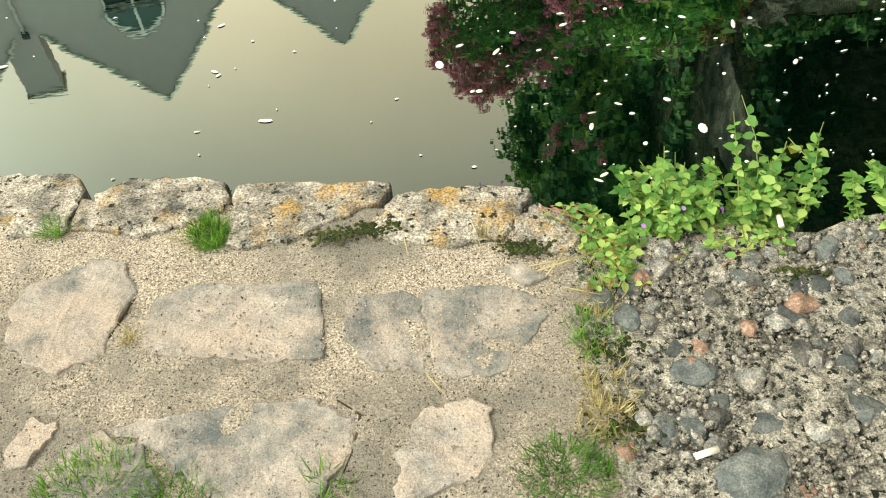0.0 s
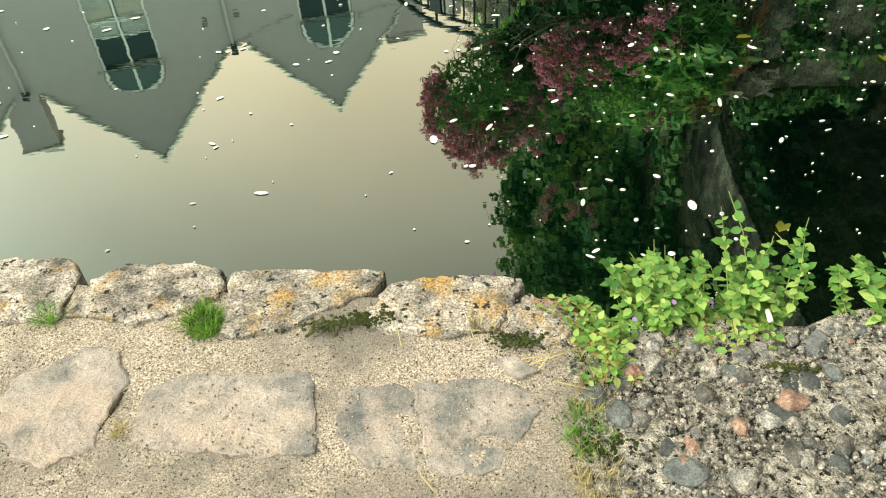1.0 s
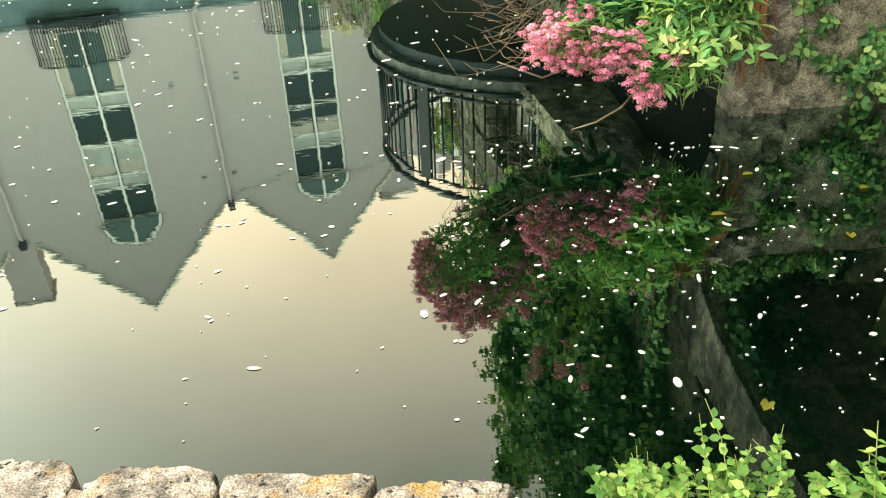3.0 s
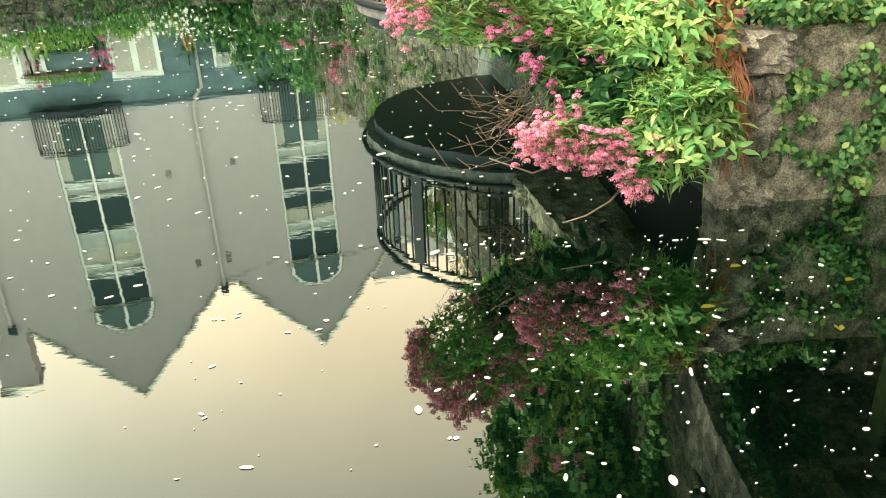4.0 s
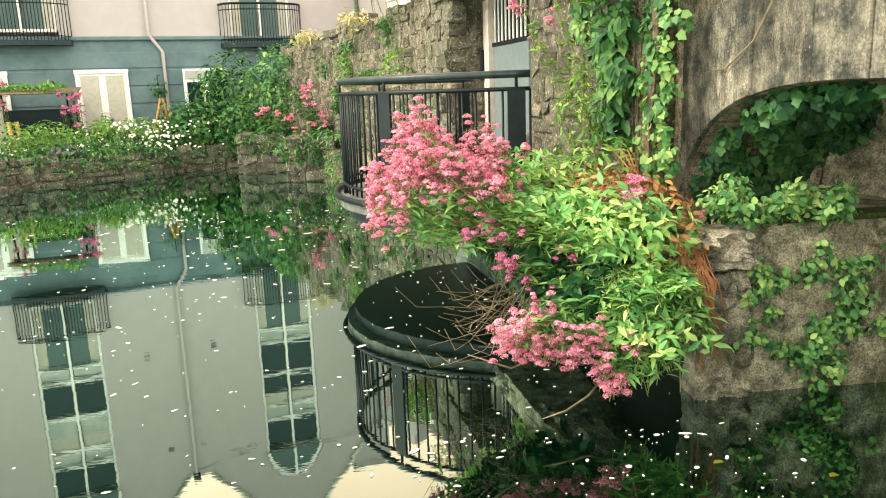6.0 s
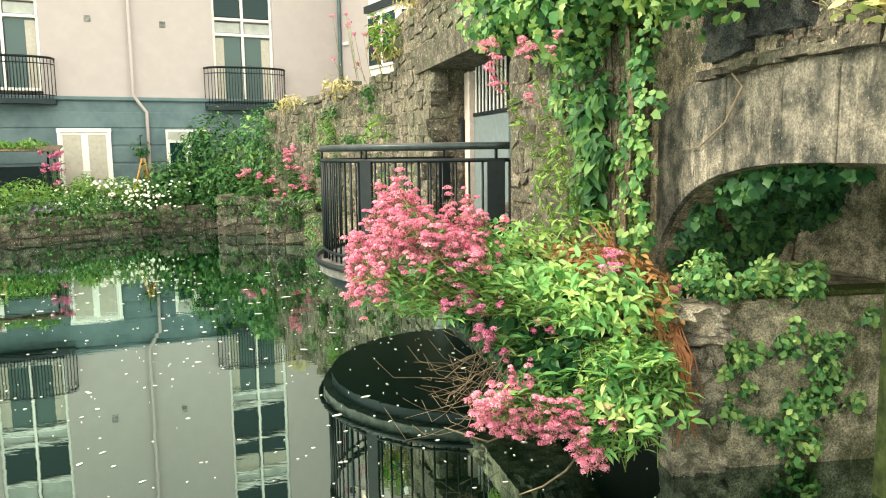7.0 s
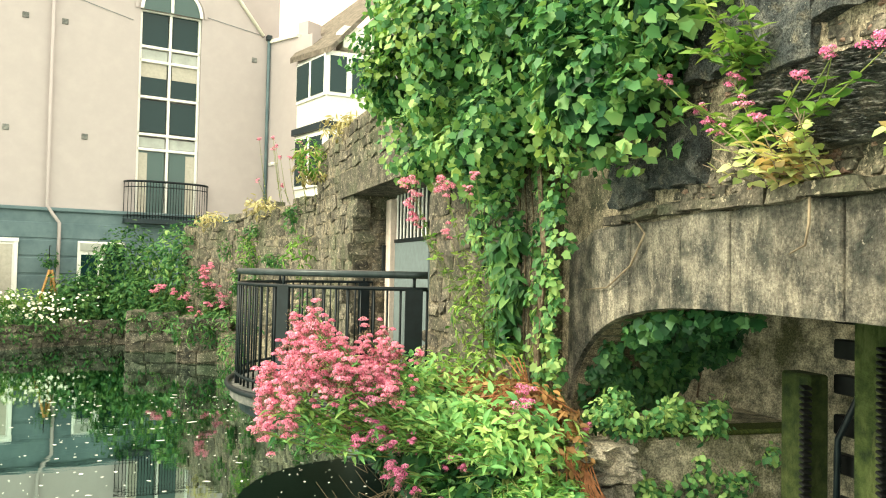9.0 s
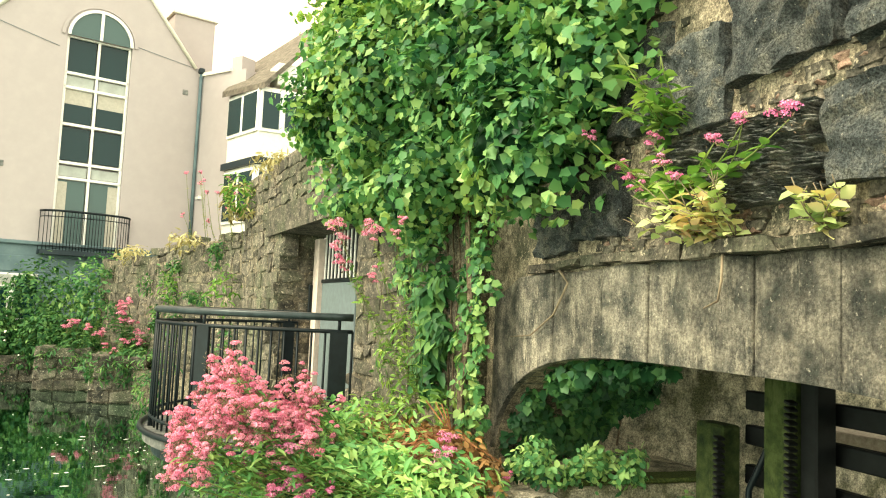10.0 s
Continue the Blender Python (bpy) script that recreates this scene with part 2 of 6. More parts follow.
M_LEAF = leafy("light_green_leaf", (0.04, 0.13, 0.03), (0.16, 0.31, 0.07), (0.4, 0.5, 0.15), 0.45)
M_VALLEAF = leafy("valerian_leaf", (0.045, 0.17, 0.06), (0.19, 0.42, 0.14), (0.5, 0.63, 0.23), 0.5)
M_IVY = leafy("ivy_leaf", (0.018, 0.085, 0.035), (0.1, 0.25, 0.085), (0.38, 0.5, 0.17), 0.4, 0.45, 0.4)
# Darker copy of the ivy green: shade put into the leaf colour.
M_IVY_SHADE = leafy("ivy_leaf_darkened_for_shade", (0.008, 0.04, 0.016), (0.026, 0.095, 0.034), (0.085, 0.19, 0.055), 0.25, 0.45)
M_YELLOWLEAF = leafy("yellowing_leaf", (0.3, 0.42, 0.15), (0.54, 0.6, 0.27), (0.68, 0.43, 0.25), 0.4)
M_SHRUB = leafy("garden_shrub_leaf", (0.014, 0.06, 0.022), (0.05, 0.15, 0.045), (0.17, 0.29, 0.085), 0.3)
M_PINK = leafy("pink_valerian_floret", (0.6, 0.13, 0.25), (0.8, 0.27, 0.41), (0.87, 0.46, 0.56), 0.2, 0.6, 3)
M_MAGENTA = leafy("magenta_valerian_floret", (0.56, 0.1, 0.27), (0.76, 0.21, 0.42), (0.85, 0.42, 0.57), 0.2, 0.6, 3)
M_CALYX = leafy("dull_valerian_calyx", (0.1, 0.07, 0.05), (0.17, 0.12, 0.08), (0.26, 0.19, 0.11), 0.1)
M_PETALWHITE = leafy("white_daisy_petal", (0.6, 0.56, 0.42), (0.78, 0.74, 0.62), (0.85, 0.83, 0.74), 0.25)
M_VIOLET = leafy("violet_petal", (0.2, 0.08, 0.3), (0.3, 0.15, 0.45), (0.45, 0.3, 0.55), 0.25)
M_STEM = plain("green_stem", (0.16, 0.2, 0.06), 0.6, grain=0.3)
M_REDSTEM = plain("reddish_stem", (0.32, 0.13, 0.06), 0.6, grain=0.3)
M_FOAM = plain("foam_fleck", (0.75, 0.73, 0.66), 0.8)
M_SUNK = leafy("sodden_yellow_leaf", (0.06, 0.07, 0.01), (0.13, 0.13, 0.02), (0.2, 0.18, 0.03), 0.2)
M_PAPER = plain("off_white_paper", (0.7, 0.66, 0.55), 0.8)
M_WOOD = mottled("orange_brown_wood", (0.2, 0.1, 0.035), (0.32, 0.17, 0.06), (0.42, 0.25, 0.1), scale=20, bump=0.4)
M_CURTAIN = plain("cream_curtain", (0.44, 0.4, 0.34), 0.9, grain=0.1)
M_PATH = mottled("pinkish_gravel", (0.38, 0.3, 0.24), (0.5, 0.4, 0.32), (0.6, 0.5, 0.41), scale=30, bump=0.6)
M_SOIL = mottled("dark_soil", (0.03, 0.025, 0.015), (0.06, 0.05, 0.03), (0.1, 0.085, 0.05), scale=20, bump=1.0)

M_GLASS, gn, gl, gp = mat("dark_window_glass")
gp.inputs["Base Color"].default_value = (0.008, 0.028, 0.03, 1)
gp.inputs["Roughness"].default_value = 0.04
gp.inputs["IOR"].default_value = 1.3
gp.inputs["Specular IOR Level"].default_value = 0.5
# Paler base colour stands in for the reflection in these panes.
M_GLASS_PALE = M_GLASS.copy()
M_GLASS_PALE.name = "glass_with_reflection_in_colour"
M_GLASS_PALE.node_tree.nodes["Principled BSDF"].inputs["Base Color"].default_value = (0.07, 0.11, 0.105, 1)
M_BLIND = plain("pale_blind_behind_glass", (0.36, 0.37, 0.34), 0.15, grain=0.15, scale=3)

M_WATER, an, al, ap = mat("still_dark_water")
wpos = an.new("ShaderNodeNewGeometry").outputs["Position"]
wnoise = noise_node(an, al, wpos, 0.7, 3, 0.5)
wr = ramp(an, [(0.35, (0.0002, 0.0014, 0.0008)), (0.7, (0.0006, 0.004, 0.0016))])
al.new(wnoise.outputs["Fac"], wr.inputs[0])
al.new(wr.outputs[0], ap.inputs["Base Color"])
ap.inputs["Roughness"].default_value = 0.015
ap.inputs["IOR"].default_value = 1.33
mirror = an.new("ShaderNodeBsdfGlossy")
mirror.inputs["Color"].default_value = (0.7, 0.95, 0.87, 1)
mirror.inputs["Roughness"].default_value = 0.015
tilt = an.new("ShaderNodeLayerWeight")
tilt.inputs["Blend"].default_value = 0.5
curve = an.new("ShaderNodeMath")
curve.operation = "POWER"
curve.inputs[1].default_value = 1.7
gloss = an.new("ShaderNodeMath")
gloss.operation = "MULTIPLY"
gloss.inputs[1].default_value = 0.9
al.new(tilt.outputs["Facing"], curve.inputs[0])
al.new(curve.outputs[0], gloss.inputs[0])
surface = an.new("ShaderNodeMixShader")
al.new(gloss.outputs[0], surface.inputs[0])
al.new(ap.outputs[0], surface.inputs[1])
al.new(mirror.outputs[0], surface.inputs[2])
al.new(surface.outputs[0], an["Material Output"].inputs["Surface"])
wbump = an.new("ShaderNodeBump")
wbump.inputs["Strength"].default_value, wbump.inputs["Distance"].default_value = 0.03, 0.02
wmap = an.new("ShaderNodeMapping")
wmap.inputs["Scale"].default_value = (1.0, 2.6, 1.0)
al.new(wpos, wmap.inputs[0])
wrip = noise_node(an, al, wmap.outputs[0], 2.2, 4, 0.5)
al.new(wrip.outputs["Fac"], wbump.inputs["Height"])
al.new(wbump.outputs[0], ap.inputs["Normal"])
al.new(wbump.outputs[0], mirror.inputs["Normal"])


# ---- building tools ----
R = np.random.RandomState(7)


def thing(name, label, category, group="", kind=""):
    return tagged(new(name), label, category, group, kind)


def mesh_ob(name, me, material, parent=None, label="", kind=""):
    me.materials.clear()
    me.materials.append(material)
    ob = new(name, me)
    if parent is not None:
        ob.parent = parent
    return tagged(ob, label, kind=kind)


def part(name, bm, material, parent=None, label="", smooth=False, kind=""):
    me = bpy.data.meshes.new(name)
    bm.normal_update()
    bm.to_mesh(me)
    bm.free()
    if smooth:
        me.polygons.foreach_set("use_smooth", [True] * len(me.polygons))
    return mesh_ob(name, me, material, parent, label, kind)


def box_into(bm, m, sx, sy, sz, bevel=0.0):
    """A box of that size centred on the pose m, with bevelled edges."""
    b = bmesh.new()
    bmesh.ops.create_cube(b, size=1.0)
    bmesh.ops.scale(b, vec=(sx, sy, sz), verts=b.verts)
    if bevel:
        bmesh.ops.bevel(b, geom=b.edges[:], offset=bevel, segments=1, affect="EDGES")
    bmesh.ops.transform(b, matrix=m, verts=b.verts)
    me = bpy.data.meshes.new("tmp")
    b.to_mesh(me)
    b.free()
    bm.from_mesh(me)
    bpy.data.meshes.remove(me)
    return bm


def box(m, sx, sy, sz, bevel=0.0):
    return box_into(bmesh.new(), m, sx, sy, sz, bevel)


def prism(points, lo, hi, m=None):
    """An upright prism over a plan outline (anticlockwise), from lo to hi."""
    bm = bmesh.new()
    a = [bm.verts.new((x, y, lo)) for x, y in points]
    b = [bm.verts.new((x, y, hi)) for x, y in points]
    bm.faces.new(a[::-1])
    bm.faces.new(b)
    for i in range(len(a)):
        j = (i + 1) % len(a)
        bm.faces.new((a[i], a[j], b[j], b[i]))
    bmesh.ops.recalc_face_normals(bm, faces=bm.faces)
    if m:
        bmesh.ops.transform(bm, matrix=m, verts=bm.verts)
    return bm


def tube_data(points, radii, sides=6):
    """Vertices and faces of a round tube along points."""
    pts = [Vector(p) for p in points]
    vs, fs = [], []
    for i, p in enumerate(pts):
        d = (pts[min(i + 1, len(pts) - 1)] - pts[max(i - 1, 0)]).normalized()
        a = d.orthogonal().normalized() if i == 0 else (side - d * side.dot(d)).normalized()
        side = a
        b = d.cross(a)
        r = radii[i] if hasattr(radii, "__len__") else radii
        for k in range(sides):
            t = 2 * math.pi * k / sides
            vs.append(p + (a * math.cos(t) + b * math.sin(t)) * r)
    for i in range(len(pts) - 1):
        for k in range(sides):
            j = (k + 1) % sides
            fs.append((i * sides + k, i * sides + j, (i + 1) * sides + j, (i + 1) * sides + k))
    fs += [tuple(range(sides))[::-1], tuple(range((len(pts) - 1) * sides, len(pts) * sides))]
    return vs, fs


def tubes(name, runs, material, parent=None, label="", sides=6, kind=""):
    """One mesh of several tubes: runs of (points, radii)."""
    V, F = [], []
    for pts, rad in runs:
        v, f = tube_data(pts, rad, sides)
        F += [tuple(i + len(V) for i in q) for q in f]
        V += v
    me = bpy.data.meshes.new(name)
    me.from_pydata(V, [], F)
    me.polygons.foreach_set("use_smooth", [True] * len(me.polygons))
    kind = kind or ("stuff" if len(runs) > 3 else "")
    return mesh_ob(name, me, material, parent, label, kind)


def scattered(name, tv, tf, pos, rot, size, material, parent=None, label="", kind=""):
    """One mesh of many copies of a small template (leaf, petal): places, turns and sizes as arrays."""
    tv = np.asarray(tv, float)
    n, k = len(pos), len(tv)
    v = np.einsum("nij,kj->nki", rot, tv) * (np.zeros((n, 1)) + np.asarray(size, float)).reshape(n, 1, 1) + np.asarray(pos)[:, None, :]
    f = np.asarray(tf)
    faces = (f[None] + (np.arange(n) * k)[:, None, None]).reshape(-1, f.shape[1])
    me = bpy.data.meshes.new(name)
    me.from_pydata(v.reshape(-1, 3), [], faces.tolist())
    me.polygons.foreach_set("use_smooth", [True] * len(me.polygons))
    kind = kind or ("stuff" if n > 5 else "")
    return mesh_ob(name, me, material, parent, label, kind)


def turns(normals, tips):
    """Turns that take z to the normals and y as near as can be to the tips."""
    z = normals / (np.linalg.norm(normals, axis=1, keepdims=True) + 1e-9)
    x = np.cross(tips, z)
    x /= np.linalg.norm(x, axis=1, keepdims=True) + 1e-9
    return np.stack([x, np.cross(z, x), z], 2)


# leaf templates: y runs from the stalk to the tip
OVAL = ([(0, 0, 0), (-.22, .28, .05), (0, .3, -.02), (.22, .28, .05), (-.2, .62, .03), (0, .65, -.03), (.2, .62, .03), (0, 1, -.1)],
        [(0, 2, 1), (0, 3, 2), (1, 2, 5), (1, 5, 4), (2, 3, 6), (2, 6, 5), (4, 5, 7), (5, 6, 7)])
LANCE = ([(0, 0, 0), (-.13, .3, .04), (0, .3, -.01), (.13, .3, .04), (-.1, .65, .02), (0, .65, -.04), (.1, .65, .02), (0, 1, -.16)], OVAL[1])
LOBED = ([(0, .35, -.03), (0, 0, 0), (-.36, .02, .06), (-.36, .3, .03), (-.46, .5, .04), (-.27, .66, 0), (0, 1.0, -.1), (.27, .66, 0), (.46, .5, .04), (.36, .3, .03), (.36, .02, .06)],
         [(0, i, i + 1) for i in range(1, 10)] + [(0, 10, 1)])
WIDE_LANCE = ([(x * 1.35, y, z) for x, y, z in LANCE[0]], LANCE[1])
TINY = ([(0, 0, -.1), (-.5, .1, .1), (.1, .5, .1), (.5, -.1, .1), (-.1, -.5, .1)], [(0, 2, 1), (0, 3, 2), (0, 4, 3), (0, 1, 4)])
ROUND = ([(x * 1.4, y, z) for x, y, z in OVAL[0]], OVAL[1])
BLADE = ([(-.03, 0, 0), (.03, 0, 0), (-.025, .5, .06), (.025, .5, .06), (0, 1, .0)], [(0, 1, 3), (0, 3, 2), (2, 3, 4)])
FLORET = ([(0, 0, 0), (-.5, .3, .12), (-.15, .6, .1), (.15, .6, .1), (.5, .3, .12), (.45, -.3, .12), (0, -.6, .1), (-.45, -.3, .12)],
          [(0, i, i + 1) for i in range(1, 7)] + [(0, 7, 1)])


def shell(n, centre, radii, inner=0.55, up=-1.0):
    """Random places in the outer shell of an ellipsoid and the way outwards; up: the lowest height, as a share of its radius."""
    d = R.normal(size=(n * 4, 3))
    d /= np.linalg.norm(d, axis=1, keepdims=True)
    d = d[d[:, 2] > up][:n]
    r = inner + (1 - inner) * R.rand(len(d), 1) ** 0.6
    return np.asarray(centre) + d * r * np.asarray(radii), d


def leaf_mass(name, blobs, template, size, material, parent, label="", kind="", up=-1.0, droop=0.5, lump=0.25, facing_up=0.5, inner=0.55, lean=(0, 0, 0)):
    """Leaves in the shells of ellipsoids (count, centre, radii), pushed into lumps by noise."""
    P, D = [], []
    for n, c, r in blobs:
        p, d = shell(n, c, r, inner, up)
        P.append(p)
        D.append(d)
    P, D = np.concatenate(P), np.concatenate(D)
    k = np.array([noise.noise(Vector(q) * 2.6) for q in P])[:, None] * lump
    P = P + D * k
    N = D + [0, 0, facing_up] + R.normal(size=P.shape) * 0.6 + np.asarray(lean)
    T = D * 0.4 + R.normal(size=P.shape) * 0.7 + [0, 0, -droop]
    s = size * (0.55 + 0.75 * R.rand(len(P), 1))
    return scattered(name, *template, P, turns(N, T), s, material, parent, label, kind)


# rough blocks that all stone walls share: unit cubes with worn, uneven corners
def rough_block(seed, jitter=0.09):
    rr = random.Random(seed)
    b = bmesh.new()
    bmesh.ops.create_cube(b, size=1.0)
    for v in b.verts:
        v.co += Vector((rr.uniform(-1, 1), 0.3 * rr.uniform(-1, 1), rr.uniform(-1, 1))) * jitter
    bmesh.ops.bevel(b, geom=b.edges[:], offset=0.07, segments=1, affect="EDGES")
    for v in b.verts:
        v.co += Vector((rr.uniform(-1, 1), rr.uniform(-1, 1), rr.uniform(-1, 1))) * jitter * 0.45
    me = bpy.data.meshes.new("block")
    b.to_mesh(me)
    b.free()
    return me


def block_set(material, n=8, jitter=0.09, start=0):
    out = []
    for i in range(n):
        me = rough_block(start + i, jitter)
        me.materials.append(material)
        out.append(me)
    return out


def rounded_stone(seed, material):
    rr = random.Random(seed)
    b = bmesh.new()
    bmesh.ops.create_icosphere(b, subdivisions=2, radius=0.5)
    off = Vector((rr.uniform(0, 90), 0, 0))
    for v in b.verts:
        v.co *= 1 + 0.55 * noise.noise(v.co * 2.2 + off)
    me = bpy.data.meshes.new("pebble")
    b.to_mesh(me)
    b.free()
    me.materials.append(material)
    return me


M_QUARRY = mottled("dark_quarry_stone", (0.04, 0.048, 0.05), (0.09, 0.098, 0.096), (0.19, 0.185, 0.16), scale=9, bump=1.0, stain=(0.24, 0.21, 0.155),
                   stain_scale=6.0, stain_at=0.62, speck=(0.4, 0.37, 0.3), speck_scale=80, speck_at=0.66, vary=0.25, bump_scale=60, dist=0.03, fine=0.6, fine_scale=120)
BLOCKS = block_set(M_STONE, 14, 0.15)


def quarry_block(seed, material=None):
    """A large split stone: uneven broken faces, chipped edges."""
    rr = random.Random(seed)
    b = bmesh.new()
    bmesh.ops.create_cube(b, size=1.0)
    for v in b.verts:
        v.co += Vector((rr.uniform(-1, 1), 0, rr.uniform(-1, 1))) * 0.06
    bmesh.ops.subdivide_edges(b, edges=b.edges[:], cuts=9, use_grid_fill=True)
    off = Vector((rr.uniform(0, 90), rr.uniform(0, 90), 0))
    for v in b.verts:
        edge = max(abs(v.co.x), abs(v.co.z))
        v.co.y *= 1 - 0.5 * max(0, edge - 0.4)
        v.co += Vector((noise.noise(v.co * 4 + off) * 0.05, noise.noise(v.co * 3.5 - off) * 0.24 + noise.noise(v.co * 9 + off) * 0.16 + noise.noise(v.co * 21 + off) * 0.1, noise.noise(v.co * 4 - off * 2) * 0.05 + noise.noise(v.co * 13 + off) * 0.03))
    me = bpy.data.meshes.new("quarry_block")
    b.to_mesh(me)
    b.free()
    me.materials.append(material or M_QUARRY)
    return me


QUARRY = [quarry_block(90 + i) for i in range(7)]
BEDS = [quarry_block(140 + i, M_BED) for i in range(5)]
QUAY = [quarry_block(120 + i, M_QUAY) for i in range(6)]
PEBBLES = [rounded_stone(50 + i, M_PEBBLE) for i in range(8)]
PEBBLES_DARK = [rounded_stone(60 + i, M_PEBBLE_DARK) for i in range(6)]
PEBBLES_RED = [rounded_stone(70 + i, M_PEBBLE_RED) for i in range(4)]


def piece(name, me, parent, m, sx, sy, sz):
    ob = new(name, me)
    ob.parent = parent
    ob.matrix_basis = m @ Matrix.Diagonal((sx, sy, sz, 1))
    return ob


def rubble(parent, a, b, z0, top, blocks, seed, course=(0.16, 0.3), length=(0.25, 0.6), depth=0.2, proud=0.03, skip=None, name="stone", limit=300):
    """Courses of rough stones on the face of a wall that runs from a to b in plan (its face to the right of that way)."""
    rr = random.Random(seed)
    a, b = Vector((*a, 0)), Vector((*b, 0))
    d = (b - a).normalized()
    n = Vector((d.y, -d.x, 0))
    L, z, made = (b - a).length, z0, 0
    turn = math.degrees(math.atan2(d.y, d.x))
    while made < limit:
        h = rr.uniform(*course)
        if z + h * 0.6 > max(top(0), top(L), top(L / 2)):
            break
        s = -rr.uniform(0, 0.2)
        while s < L and made < limit:
            w = rr.uniform(*length)
            mid = s + w / 2
            if 0 <= mid <= L and z + h * 0.7 < top(mid) and not (skip and skip(mid, z + h / 2)):
                p = a + d * mid + n * (proud - depth / 2 + rr.uniform(-0.016, 0.006))
                hh = h * rr.uniform(0.6, 1.2)
                piece(name, rr.choice(blocks), parent, pose(p.x, p.y, z + h / 2 + rr.uniform(-.02, .02), rr.uniform(-1.5, 1.5), rr.uniform(-7, 7), turn + rr.uniform(-1.5, 1.5)),
                      w * rr.uniform(0.75, 1.02), depth, hh)
                made += 1
            s += w
        z += h


# ---- water and ground ----
def sheet(name, x0, x1, y0, y1, z, nx, ny, amp, scale, material, parent=None, label="", edge=None, kind=""):
    """A level grid with noise relief; edge(x) gives its far limit in y."""
    xs = np.linspace(x0, x1, nx)
    V, F = [], []
    for j in range(ny):
        for x in xs:
            far = edge(x) if edge else y1
            y = y0 + (far - y0) * j / (ny - 1)
            q = Vector((x, y, 0))
            V.append((x, y, z + amp * (noise.noise(q * scale) + 0.5 * noise.noise(q * scale * 2.7) + 0.3 * noise.noise(q * scale * 7))))
    for j in range(ny - 1):
        for i in range(nx - 1):
            k = j * nx + i
            F.append((k, k + 1, k + nx + 1, k + nx))
    me = bpy.data.meshes.new(name)
    me.from_pydata(V, [], F)
    me.polygons.foreach_set("use_smooth", [True] * len(me.polygons))
    return mesh_ob(name, me, material, parent, label, kind)


bm = bmesh.new()
bmesh.ops.create_grid(bm, x_segments=2, y_segments=2, size=60)
bmesh.ops.translate(bm, vec=(0, 10, 0), verts=bm.verts)
water = tagged(part("water", bm, M_WATER), "still dark green water with foam flecks and reflections", "water", kind="structure")
bm = bmesh.new()
bmesh.ops.create_grid(bm, x_segments=2, y_segments=2, size=900)
bmesh.ops.translate(bm, vec=(0, 0, -1.2), verts=bm.verts)
tagged(part("ground", bm, M_SOIL), "dark muddy river bed reaching far away", "ground", kind="structure")

# ---- near bank: broad wall top with flagstones in mortar ----
BANK = 0.675


def bank_edge(x):
    return 0.826 - 0.155 * x if x < 0.12 else max(0.70, 0.808 - 0.7 * (x - 0.12)) if x < 0.27 else 0.715 + 0.012 * math.sin(x * 23)


bank = thing("quay_wall", "broad old stone wall top with flagstones set in pale mortar", "wall", kind="structure")
part("body", prism([(-3.0, -3.0), (2.05, -3.0), (2.05, 0.6), (0.27, 0.66), (0.12, 0.76), (-3.0, 1.23)], -1.0, BANK - 0.05), M_WALL, bank)
sheet("mortar_top", -2.6, 0.2, -0.5, 0, BANK, 230, 120, 0.006, 14, M_MORTAR, bank, "sandy pale mortar", lambda x: bank_edge(x) - 0.035)
sheet("rubble_top", 0.17, 2.05, -0.5, 0, BANK + 0.004, 170, 120, 0.013, 11, M_RUBBLE, bank, "rough concrete full of pebbles", lambda x: bank_edge(x) - 0.01)


def slab(corners, seed, thick=0.02, rise=0.006, material=None, name="flagstone", soft=0.16, parent=None):
    """A worn flat stone over a rough outline: uneven broken edges, a gently uneven top."""
    rr = random.Random(seed)
    off = Vector((rr.uniform(0, 50), rr.uniform(0, 50), 0))
    c = sum((Vector((*p, 0)) for p in corners), Vector()) / len(corners)
    pts = []
    k = len(corners)
    for i in range(k):
        p, q_, r_ = Vector((*corners[i - 1], 0)), Vector((*corners[i], 0)), Vector((*corners[(i + 1) % k], 0))
        a_, b_ = q_ + (p - q_) * soft, q_ + (r_ - q_) * soft
        pts += [a_, (a_ + b_ + q_ * 2) / 4, b_]
        nxt = r_ + (q_ - r_) * soft
        pts += [b_ + (nxt - b_) * t for t in (0.14, 0.28, 0.42, 0.56, 0.7, 0.85)]
    pts = [p + Vector((noise.noise(p * 45 + off), noise.noise(p * 45 + off * 2), 0)) * 0.011 + Vector((noise.noise(p * 140 + off), noise.noise(p * 140 - off), 0)) * 0.005 for p in pts]
    bm = bmesh.new()
    rings = []
    for inset, z in ((1.0, -thick), (1.0, -0.003), (0.985, rise * 0.7), (0.95, rise), (0.86, rise), (0.72, rise), (0.55, rise), (0.38, rise), (0.2, rise)):
        ring = []
        for p in pts:
            v = c + (p - c) * inset
            up = z + (0.0028 * noise.noise(v * 17 + off) + 0.0016 * noise.noise(v * 48 + off) + 0.0008 * noise.noise(v * 130 + off) if z > 0 else 0)
            ring.append(bm.verts.new((v.x, v.y, BANK + up)))
        rings.append(ring)
    n = len(pts)
    for p, q_ in zip(rings, rings[1:]):
        for i in range(n):
            j = (i + 1) % n
            bm.faces.new((p[i], p[j], q_[j], q_[i]))
    bm.faces.new(rings[-1])
    bmesh.ops.recalc_face_normals(bm, faces=bm.faces)
    return part(name, bm, material or M_FLAG, parent or bank)


